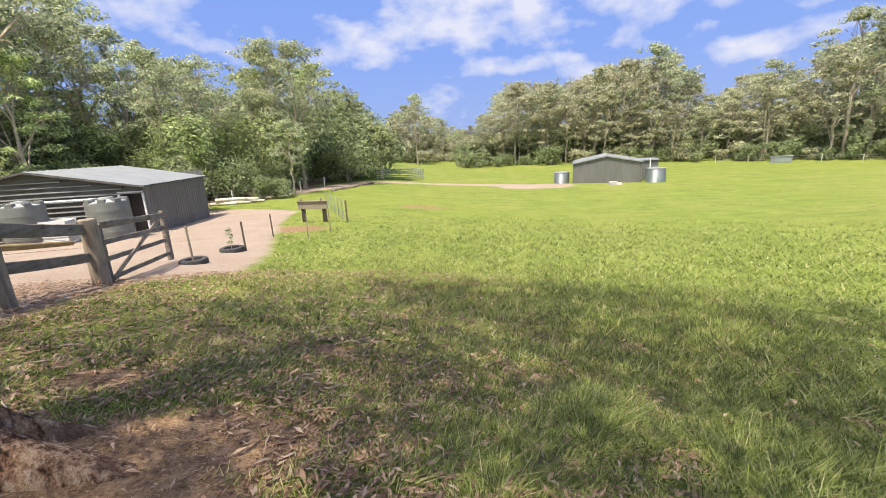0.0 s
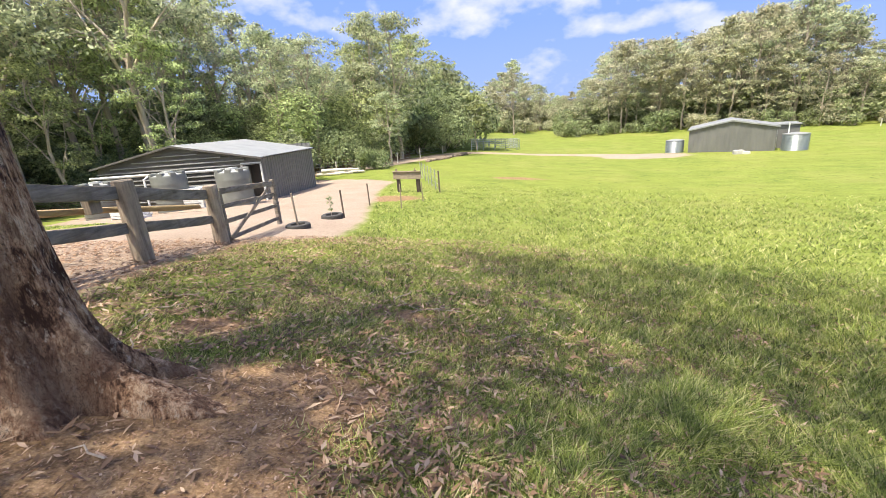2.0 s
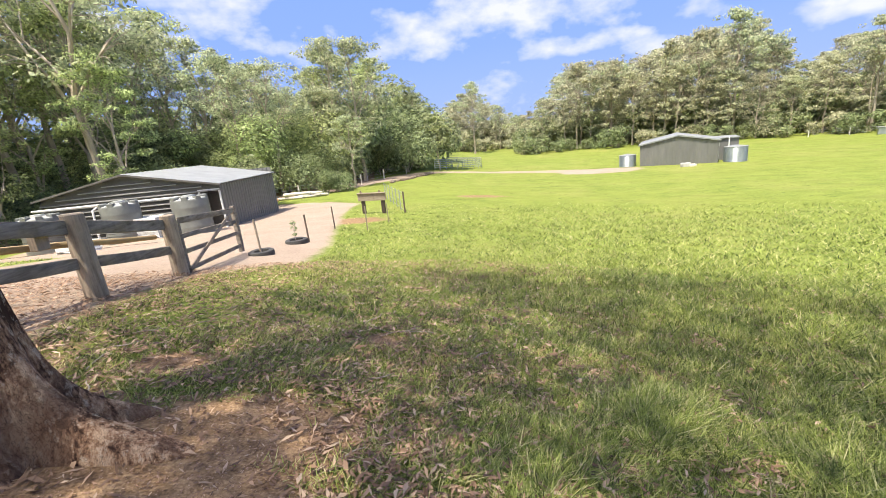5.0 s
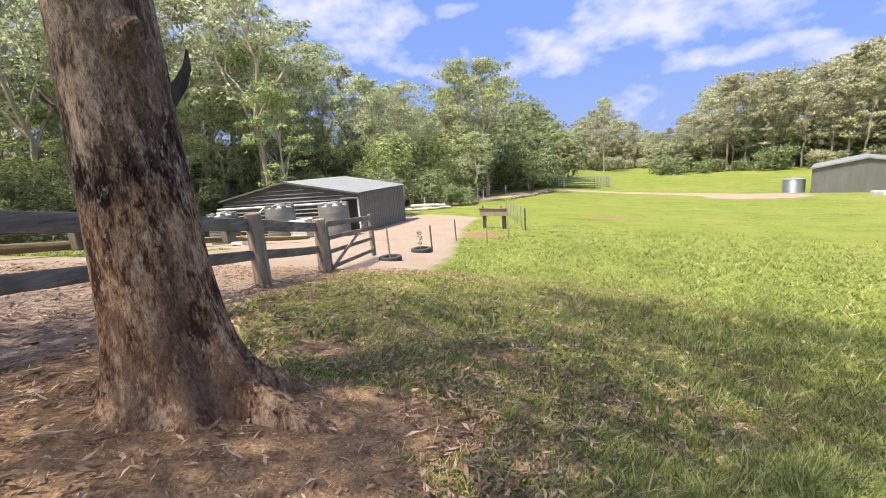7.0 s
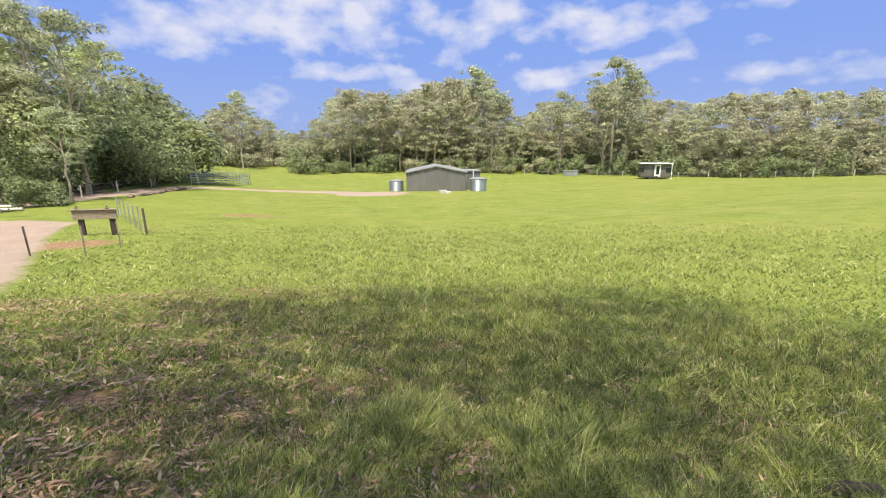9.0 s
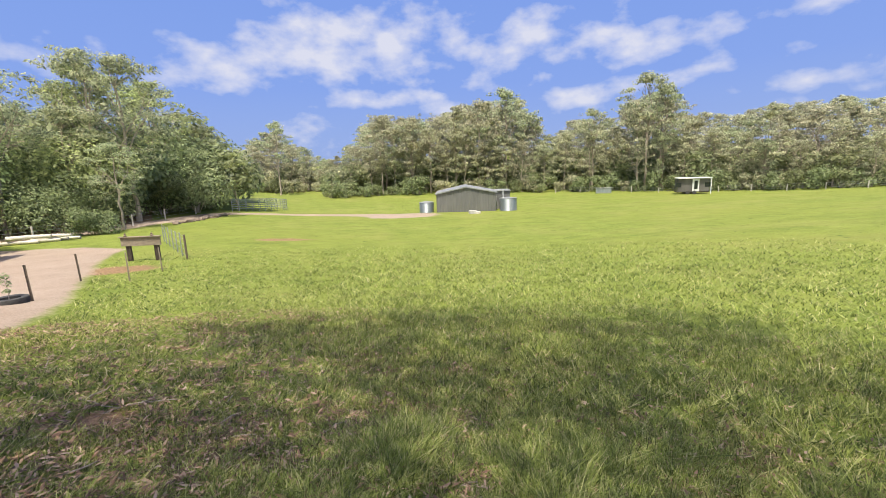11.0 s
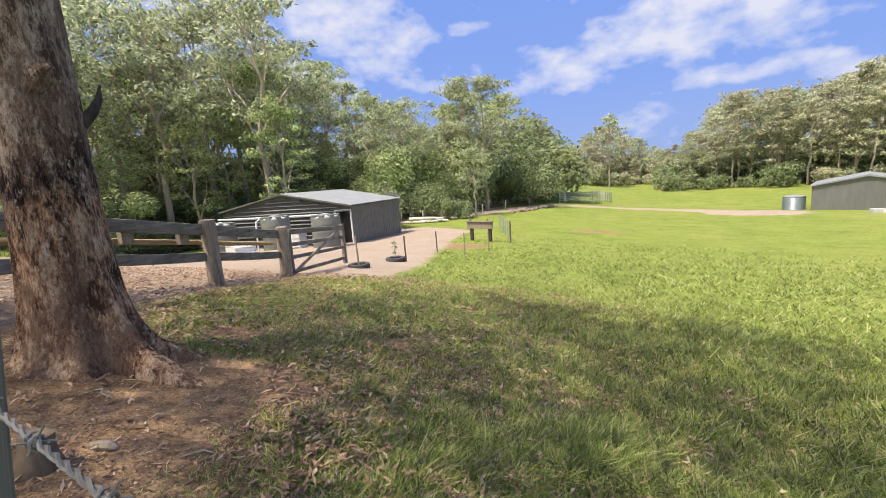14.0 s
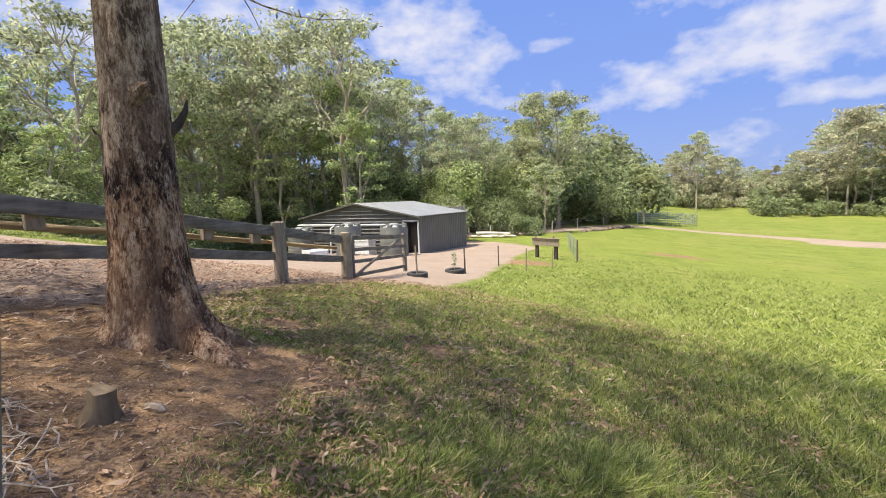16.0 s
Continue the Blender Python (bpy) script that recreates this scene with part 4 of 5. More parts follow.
def yard_shed():
    n, ex, ey = Vector((-13.04, 21.1)), Vector((-0.996, -0.090)), Vector((-0.090, 0.996))
    w, l, rise = 9.4, 7.3, 0.88
    z0, ze = -2.25, 0.44

    def at(u, v):
        p = n + ex * u + ey * v
        return (p.x, p.y)

    shed = thing("farm_shed", (0, 0, 0), "low grey steel farm shed with pale gable roof and clad front", "shed")
    part("wall", ribbed_wall(at(0, 0), at(0, l), z0, ze, 0.30, 0.045, (0.996, 0.09)), WALL_GREY, shed, "grey wall of upright steel ribs")
    part("wall", ribbed_wall(at(w, l), at(w, 0), z0, ze, 0.30, 0.045, (-0.996, -0.09)), WALL_GREY, shed)
    part("wall", ribbed_wall(at(0, l), at(w, l), z0, ze + 0.4, 0.30, 0.045, (-0.09, 0.996)), WALL_GREY, shed)
    boards = 15
    for i in range(boards):
        a = z0 + (ze + rise - z0) * i / boards
        b = z0 + (ze + rise - z0) * (i + 1) / boards
        half0 = w / 2 if b < ze else w / 2 * (ze + rise - b) / rise
        lo, hi = w / 2 - half0, w / 2 + half0
        if b < ze - 0.25:
            lo = 1.15
        if hi - lo < 0.3:
            continue
        s = Shape()
        for u in (lo, hi):
            for o, z in ((0.0, a), (0.10, a + 0.006), (0.012, a + 0.085), (0.0, b)):
                p = n + ex * u - ey * o
                s.v.append((p.x, p.y, z))
        s.f = [(0, 1, 5, 4), (1, 2, 6, 5), (2, 3, 7, 6), (0, 3, 2, 1), (4, 5, 6, 7)]
        part("weatherboard", s, WALL_DARK, shed)
        # Pale strip puts the sunlit ridge of each board into colour.
        lip = Shape()
        for u in (lo, hi):
            for o, z in ((0.101, a - 0.02), (0.115, a - 0.02), (0.115, a + 0.022), (0.101, a + 0.03)):
                p = n + ex * u - ey * o
                lip.v.append((p.x, p.y, z))
        lip.f = [(0, 1, 5, 4), (1, 2, 6, 5), (2, 3, 7, 6), (3, 0, 4, 7), (0, 3, 2, 1), (4, 5, 6, 7)]
        part("board_lip", lip, ROOF_PALE, shed, "pale strip standing for sunlight on the lower edge of the cladding")
    back = Shape()
    c = [at(u, 0.04) for u in (1.2, w - 0.05, w - 0.05, w / 2, 0.05, 0.05, 1.2)]
    zs = (z0, z0, ze, ze + rise, ze, ze - 0.22, ze - 0.22)
    back.add([(*p, z) for p, z in zip(c, zs)], [(0, 1, 2, 3, 4, 5, 6)])
    part("gable_sheet", back, WALL_DARK, shed)
    inner = Shape()
    for u0, u1, v in ((0.05, 1.15, 0.9), ):
        p, q = at(u0, v), at(u1, v)
        inner.add([(*p, z0), (*q, z0), (*q, ze - 0.2), (*p, ze - 0.2)], [(0, 1, 2, 3)])
    p, q = at(1.15, 0.0), at(1.15, 0.9)
    inner.add([(*p, z0), (*q, z0), (*q, ze - 0.2), (*p, ze - 0.2)], [(0, 1, 2, 3)])
    part("porch_wall", inner, WALL_DARK, shed, "dark recessed entrance")
    door = Shape()
    for u0, u1, a, b in ((0.02, 0.10, z0, ze - 0.24), (1.08, 1.16, z0, ze - 0.24), (0.02, 1.16, ze - 0.32, ze - 0.22)):
        p = n + ex * u0 - ey * 0.06
        q = n + ex * u1 + ey * 0.02
        c = [(n + ex * u - ey * o) for u in (u0, u1) for o in (0.07, -0.02)]
        v = [(c[0].x, c[0].y, a), (c[2].x, c[2].y, a), (c[3].x, c[3].y, a), (c[1].x, c[1].y, a)]
        door.add(v + [(x, y, b) for x, y, _ in v], [(0, 1, 2, 3), (4, 7, 6, 5), (0, 4, 5, 1), (1, 5, 6, 2), (2, 6, 7, 3), (3, 7, 4, 0)])
    part("door_frame", door, WHITE, shed, "white painted door frame")
    for side in (0, 1):
        s = Shape()
        ribs = 36
        for j in range(ribs + 1):
            v = -0.32 + (l + 0.64) * j / ribs
            for u, z in ((w / 2, ze + rise + 0.05), (-0.18 if side == 0 else w + 0.18, ze - 0.0)):
                p = at(u, v)
                s.v.append((*p, z + (0.03 if j % 2 else 0.0) + 0.02))
        s.f = [(2 * j, 2 * j + 1, 2 * j + 3, 2 * j + 2) for j in range(ribs)]
        t = Shape().add([(x, y, z - 0.05) for x, y, z in s.v] + s.v, s.f + [tuple(i + len(s.v) for i in f) for f in s.f])
        for v in (-0.32, l + 0.32):
            p, q = at(w / 2, v), at(-0.18 if side == 0 else w + 0.18, v)
            part("fascia", Shape().add([(*p, ze + rise + 0.08), (*q, ze + 0.03), (*q, ze - 0.07), (*p, ze + rise - 0.02)], [(0, 1, 2, 3)]), WALL_DARK, shed)
        part("roof", t, ROOF_PALE, shed, "pale zinc roof sheets")
    gut = Shape()
    a, b = n + ex * 1.5 - ey * 1.0, n + ex * 9.0 - ey * 1.0
    gut.tube([(a.x, a.y, ze - 0.42), (b.x, b.y, ze - 0.42)], 0.055, 8)
    part("gutter_pipe", gut, WHITE, shed, "long white pipe above the tanks")


yard_shed()


def poly_tank(at, r, h, turn, label, pipe):
    tank = thing("water_tank", at, label, "water tank", "tanks by the shed", turn)
    prof = [(r, -0.3)]
    for i in range(3):
        z = h * (0.22 + 0.24 * i)
        prof += [(r, z - 0.03), (r * 1.008, z), (r * 1.008, z + 0.03), (r, z + 0.06)]
    prof += [(r, h * 0.86), (r * 0.985, h * 0.895), (r * 0.95, h * 0.91)]
    part("body", Shape().lathe(prof, 40), TANK_GREY, tank, "", True)
    lid = part("lid", Shape().lathe([(r * 0.95, h * 0.91), (r * 0.60, h * 0.945), (r * 0.34, h * 0.96), (r * 0.32, h * 1.0), (0.02, h * 1.01)], 40), TANK_SUNLIT, tank, "low domed lid, sunlight put in as a paler tone", True)
    for k in range(8):
        m = pose(0, 0, 0, 0, 0, 45 * k)
        part("rib", Shape().box((r * 0.62, -0.13, h * 0.84), (r * 0.985, 0.13, h * 0.975), m, bevel=0.03), TANK_GREY, lid)
    if pipe:
        part("outlet_pipe", Shape().tube([(r * 0.6, -r * 0.85, h * 0.92), (r * 0.85, -r * 0.98, h * 0.86), (r * 0.9, -r * 1.02, h * 0.3), (r * 0.9, -r * 1.02, 0)], 0.045, 8), WHITE, tank, "white plastic downpipe")


for tx, ty, tr, th, tt in ((-13.35, 18.95, 0.80, 1.86, 20), (-16.75, 18.75, 0.80, 2.0, -75), (-20.9, 18.6, 0.82, 1.9, 140)):
    poly_tank((tx, ty, ground_z(tx, ty)), tr, th, tt, "grey plastic water tank with blocky ribbed lid by the shed", tx < -14)


def crate(at, size, turn):
    c = thing("pallet_crate", at, "white slatted pallet crate standing on the gravel yard", "crate", "crates", turn)
    w, d, h = size
    for i in range(4):
        z = 0.1 + (h - 0.1) * i / 4
        for s0 in (-1, 1):
            part("slat", Shape().box((-w / 2, s0 * d / 2 - 0.012, z), (w / 2, s0 * d / 2 + 0.012, z + h / 6), bevel=0.004), PLASTIC, c)
    for x in (-w / 2, 0, w / 2):
        part("bearer", Shape().box((x - 0.05, -d / 2, 0), (x + 0.05, d / 2, 0.1), bevel=0.006), PLASTIC, c)
    part("deck", Shape().box((-w / 2, -d / 2, 0.1), (w / 2, d / 2, 0.13), bevel=0.006), PLASTIC, c)
    part("load", Shape().box((-w / 2 + 0.03, -d / 2 + 0.03, 0.13), (w / 2 - 0.03, d / 2 - 0.03, h * 0.9), bevel=0.03), PLASTIC, c)


crate((-15.7, 19.0, ground_z(-15.7, 19.0)), (1.1, 0.9, 1.15), 12)
crate((-16.0, 15.4, ground_z(-16.0, 15.4)), (1.2, 1.0, 0.45), -20)

# ---- pickets, tyres, sign, wire fence ----


def tyre(at, r, label):
    t = thing("tyre_planter", at, label, "planter", "tyres at the drive")
    prof = [(r * 0.58, 0.02), (r * 0.8, 0.0), (r * 0.97, 0.02), (r, 0.06), (r, 0.13), (r * 0.97, 0.17), (r * 0.8, 0.19), (r * 0.58, 0.17), (r * 0.55, 0.10)]
    s = Shape()
    sides = 28
    for k in range(sides):
        a = 2 * math.pi * k / sides
        s.v += [(q * math.cos(a), q * math.sin(a), z) for q, z in prof]
    n = len(prof)
    s.f = [(k * n + i, k * n + (i + 1) % n, ((k + 1) % sides) * n + (i + 1) % n, ((k + 1) % sides) * n + i) for k in range(sides) for i in range(n)]
    part("casing", s, RUBBER, t, "", True)
    part("soil", Shape().lathe([(r * 0.57, 0.0), (r * 0.56, 0.10), (0.02, 0.13)], 16), ROCK, t, "earth filling")
    return t


def star_picket(x, y, h, lean=0.0):
    p = thing("steel_picket", (x, y, ground_z(x, y) - 0.1), "thin dark steel picket driven into the ground", "picket", "pickets along the drive")
    s = Shape()
    for k in range(3):
        s.box((0.0, -0.004, 0), (0.028, 0.004, h + 0.1), pose(0, 0, 0, 0, lean, 0) @ pose(0, 0, 0, 0, 0, 120 * k))
    part("stake", s, RUST, p)


def timber_stake(x, y, h, lean=0.0):
    p = thing("timber_stake", (x, y, ground_z(x, y) - 0.1), "slim pale timber stake driven into the ground", "stake", "stakes along the drive")
    part("stake", Shape().box((-0.018, -0.018, 0), (0.018, 0.018, h + 0.1), pose(0, 0, 0, 0, lean, 0), bevel=0.004), BOARD, p)


for x, y, h, ln in ((-4.98, 12.05, 0.86, -1), (-5.55, 16.1, 0.88, -1)):
    star_picket(x, y, h, ln)
for x, y, h, ln in ((-5.05, 9.35, 0.88, -2), (-4.0, 15.2, 0.92, 1), (-3.65, 17.5, 0.9, -1)):
    timber_stake(x, y, h, ln)
tyre((-5.05, 9.35, ground_z(-5.05, 9.35) - 0.06), 0.30, "old tyre half sunk round a steel picket")
tyre((-5.30, 11.9, ground_z(-5.30, 11.9) - 0.05), 0.33, "old tyre planter with a thin sapling")


def sapling(x, y, h):
    p = thing("young_sapling", (x, y, ground_z(x, y)), "thin young sapling growing out of an old tyre", "sapling")
    part("stem", Shape().tube([(0, 0, 0.05), (0.02, 0, h * 0.5), (-0.02, 0.01, h)], [0.008, 0.006, 0.003], 5), TWIG, p)
    rng = np.random.default_rng(4)
    c = [blob((0, 0, h * f), (0.10, 0.10, 0.09), 30, rng) for f in (0.5, 0.75, 1.0)]
    foliage("foliage", c, 0.07, 0.03, rng, SHRUB_LEAF, p)


sapling(-5.32, 11.9, 0.62)


def notice_board():
    a, b = Vector((-6.13, 22.0, 0)), Vector((-4.51, 21.46, 0))
    ang = math.degrees(math.atan2(b.y - a.y, b.x - a.x))
    c = (a + b) / 2
    z = ground_z(c.x, c.y)
    board = thing("notice_board", (c.x, c.y, z), "weathered plank notice board on two dark legs", "sign", turn=ang)
    w, top = (b - a).length / 2, -0.86 - z
    for i in range(2):
        part("plank", Shape().box((-w, -0.03, top - 0.38 + 0.19 * i), (w, 0.03, top - 0.385 + 0.19 * (i + 1)), bevel=0.008), BOARD, board)
    cap = part("cap", Shape().box((-w - 0.04, -0.10, top), (w + 0.04, 0.08, top + 0.04), bevel=0.01), BOARD, board)
    for x in (-w * 0.72, w * 0.70):
        part("leg", Shape().box((x - 0.10, 0.035, -0.3), (x + 0.10, 0.13, top - 0.03), bevel=0.01), CHARRED, board, "dark square leg")
    for x in (-w * 0.75, w * 0.6):
        part("finial", Shape().lathe([(0.05, top + 0.03), (0.07, top + 0.08), (0.03, top + 0.12), (0.045, top + 0.16), (0.01, top + 0.19)], 10, (x, 0, 0)), ROCK, cap, "small dark ornament")


notice_board()


def wire_fence():
    line = [Vector((-3.64, 21.7, 0)).lerp(Vector((-6.6, 31.0, 0)), t) for t in (0, 0.16, 0.33, 0.5, 0.68, 0.86, 1.0)]
    fence = thing("wire_fence", (0, 0, 0), "steel post and netting fence running up beside the drive", "fence")
    for i, p in enumerate(line):
        z = ground_z(p.x, p.y)
        part("post", Shape().tube([(p.x, p.y, z - 0.2), (p.x, p.y, z + 1.12)], [0.045 if i == 0 else 0.024] * 2, 8), RUST if i == 0 else STEEL, fence)
    for h in (0.15, 0.4, 0.65, 0.9, 1.05):
        part("wire", Shape().tube([(p.x, p.y, ground_z(p.x, p.y) + h) for p in line], 0.007, 4), STEEL, fence)


wire_fence()


def rear_fence():
    pts = [polar(th, d) for th, d in ((-26.0, 41.0), (-23.0, 41.0), (-20.0, 42.0), (-17.6, 44.0), (-15.0, 47.0), (-12.0, 52.0), (-9.0, 58.0))]
    fence = thing("paddock_fence", (0, 0, 0), "thin post and wire fence in front of the wood", "fence")
    for x, y in pts:
        z = ground_z(x, y)
        part("post", Shape().tube([(x, y, z - 0.2), (x + 0.02, y, z + 1.1)], [0.07, 0.06], 7), LOG, fence)
    for h in (0.35, 0.7, 1.0):
        part("wire", Shape().tube([(x, y, ground_z(x, y) + h) for x, y in pts], 0.012, 4), STEEL, fence)


rear_fence()


def far_fence():
    pts = [polar(th, 97.5 + 0.8 * math.sin(th)) for th in range(36, 80, 3)]
    fence = thing("boundary_fence", (0, 0, 0), "thin pale post and wire fence along the far wood", "fence")
    for x, y in pts:
        z = ground_z(x, y)
        part("post", Shape().tube([(x, y, z - 0.2), (x + 0.02, y, z + 1.2)], [0.08, 0.07], 6), LOG, fence)
    for h in (0.4, 0.75, 1.1):
        part("wire", Shape().tube([(x, y, ground_z(x, y) + h) for x, y in pts], 0.014, 4), STEEL, fence)


far_fence()


def log_pile():
    rnd = random.Random(2)
    x0, y0 = -15.2, 36.6
    for i in range(7):
        x, y = x0 + rnd.uniform(-1.0, 1.0), y0 + rnd.uniform(-0.6, 0.6)
        ln = rnd.uniform(1.6, 3.0)
        r = rnd.uniform(0.10, 0.16)
        z = ground_z(x, y) + r + (0.28 if i > 4 else 0)
        log = thing("cut_log", (x, y, z), "bleached cut log lying in a rough pile", "log", "log pile", rnd.uniform(-18, 18))
        part("timber", Shape().tube([(-ln / 2, 0, 0), (0, 0.04, 0.02), (ln / 2, 0, 0)], [r, r * 0.95, r * 0.85], 12, wobble=0.2, seed=i), LOG, log, "", True)


log_pile()


def rock(x, y, r, seed, label, group):
    s = Shape()
    bm = bmesh.new()
    bmesh.ops.create_icosphere(bm, subdivisions=2, radius=r)
    for v in bm.verts:
        v.co *= 1 + 0.35 * noise.noise(v.co * (1.6 / r) + Vector((seed, 0, 0)))
        v.co.z *= 0.62
    bm.verts.index_update()
    s.add([v.co.copy() for v in bm.verts], [[v.index for v in f.verts] for f in bm.faces])
    bm.free()
    ob = tagged(linked("field_rock", s, ROCK, None, "", False), label, "rock", group)
    ob.matrix_basis = pose(x, y, ground_z(x, y) + r * 0.25, 0, 0, seed * 37)


def lane_rocks():
    rnd = random.Random(6)
    for i in range(15):
        x = ROCK_LINE[0][0] + 3.4 * i / 14 + rnd.uniform(-0.25, 0.25)
        y = ROCK_LINE[0][1] + 10.5 * i / 14 + rnd.uniform(-0.3, 0.3)
        rock(x, y, rnd.uniform(0.18, 0.42), i, "rough brown rock edging the lane", "lane rocks")


lane_rocks()


def yard_panels():
    pts = [(-4.2, 66.0), (-2.4, 67.2), (-0.6, 68.4), (1.2, 69.8), (3.0, 71.2), (3.6, 73.4), (1.6, 74.0), (-0.6, 73.0), (-2.6, 71.6), (-4.6, 70.0), (-4.2, 66.0)]
    pts = [(-5.6 + (x + 4.2) * 0.88, 62.0 + (y - 66.0) * 0.95) for x, y in pts]
    pen = thing("cattle_yard", (0, 0, 0), "galvanised steel cattle yard of railed panels", "cattle yard")
    for (ax, ay), (bx, by) in zip(pts, pts[1:]):
        za, zb = ground_z(ax, ay), ground_z(bx, by)
        for h in (0.35, 0.65, 0.95, 1.25, 1.55):
            part("rail", Shape().tube([(ax, ay, za + h), (bx, by, zb + h)], 0.035, 5), STEEL, pen)
        for f in (0.0, 0.5):
            x, y, z = ax + (bx - ax) * f, ay + (by - ay) * f, za + (zb - za) * f
            part("post", Shape().tube([(x, y, z - 0.1), (x, y, z + 1.6)], 0.04, 5), STEEL, pen)


yard_panels()

# ---- the far shed ----


def far_shed():
    l, r = Vector((21.40, 57.06)), Vector((29.22, 53.78))
    ex = (r - l).normalized()
    w = (r - l).length
    back = Vector((-ex.y, ex.x))
    zb, ze, za, depth = -4.55, -1.90, -1.05, 9.0
    ang = math.degrees(math.atan2(ex.y, ex.x))
    shed = thing("steel_shed", (l.x, l.y, zb), "dark grey steel shed with pale gable roof on a concrete slab", "shed", turn=ang)
    he, ha = ze - zb, za - zb
    s = Shape()
    n = 44
    for i in range(n + 1):
        x = w * i / n
        top = he + (ha - he) * (1 - abs(x - w / 2) / (w / 2))
        o = -0.03 if i % 2 else 0.0
        s.v += [(x, o, 0), (x, o, top)]
    s.f = [(2 * i, 2 * i + 2, 2 * i + 3, 2 * i + 1) for i in range(n)]
    part("front_wall", s, WALL_GREY, shed)
    part("side_wall", ribbed_wall((w, 0), (w, depth), 0, he, 0.25, 0.03, (1, 0)), WALL_GREY, shed)
    part("side_wall", ribbed_wall((0, depth), (0, 0), 0, he, 0.25, 0.03, (-1, 0)), WALL_GREY, shed)
    part("back_wall", Shape().add([(0, depth, 0), (w, depth, 0), (w, depth, he), (w / 2, depth, ha), (0, depth, he)], [(0, 4, 3, 2, 1)]), WALL_GREY, shed)
    for sx in (-1, 1):
        e = w / 2 + sx * (w / 2 + 0.22)
        dz = (ha - he) * (0.22 / (w / 2))
        t = Shape().add([(w / 2, -0.22, ha + 0.03), (e, -0.22, he - dz + 0.03), (e, depth + 0.2, he - dz + 0.03), (w / 2, depth + 0.2, ha + 0.03),
                         (w / 2, -0.22, ha + 0.20), (e, -0.22, he - dz + 0.18), (e, depth + 0.2, he - dz + 0.18), (w / 2, depth + 0.2, ha + 0.20)],
                        [(0, 1, 2, 3), (7, 6, 5, 4), (0, 4, 5, 1), (1, 5, 6, 2), (2, 6, 7, 3), (3, 7, 4, 0)])
        part("roof", t, ROOF_PALE, shed, "pale zinc roof sheets")
    slab = Shape().box((-2.6, -1.0, -0.35), (w + 3.0, depth + 0.5, 0.0), bevel=0.03)
    part("slab", slab, CONCRETE, shed, "pale concrete slab")
    part("awning_roof", Shape().box((w + 0.1, 3.2, he + 0.02), (w + 2.5, 8.0, he + 0.16), bevel=0.02), ROOF_PALE, shed)
    part("awning_wall", Shape().box((w + 0.3, 3.4, 0), (w + 2.4, 7.9, he), bevel=0.02), WALL_GREY, shed)
    part("door", Shape().box((w + 0.02, 0.5, 0.4), (w + 0.10, 1.3, he - 0.3), bevel=0.02), WHITE, shed, "pale side door")
    part("downpipe", Shape().tube([(w + 1.0, -0.1, -0.1), (w + 1.0, -0.1, he + 0.45)], 0.06, 8), WHITE, shed, "white vent pipe")
    for x, y, rr, h, name in ((-1.55, 0.9, 1.02, 1.55, "left"), (w + 1.75, 0.3, 1.20, 1.80, "right")):
        m = shed.matrix_basis @ Matrix.Translation((x, y, 0.0))
        tank = thing("steel_water_tank", m.translation, "corrugated galvanised round water tank on the slab", "water tank", "tanks by the far shed")
        prof = []
        for i in range(22):
            z = h * i / 22
            prof += [(rr, z), (rr * 1.02, z + h / 44)]
        prof += [(rr, h)]
        part("body", Shape().lathe(prof, 32), ZINC, tank, "", True)
        part("lid", Shape().lathe([(rr * 1.04, h), (rr * 1.04, h + 0.05), (0.05, h + 0.22)], 32), ROOF_PALE, tank, "pale low cone lid")
    m = shed.matrix_basis @ Matrix.Translation((5.0, -3.2, -0.15))
    blk = thing("concrete_block", (m.translation.x, m.translation.y, ground_z(m.translation.x, m.translation.y)), "pale block of rubble lying on the grass", "rubble")
    part("lump", Shape().box((-0.5, -0.3, -0.1), (0.5, 0.3, 0.45), bevel=0.1), CONCRETE, blk)
    part("lump", Shape().box((0.3, -0.5, -0.1), (1.0, 0.0, 0.28), bevel=0.08), LOG, blk)


far_shed()


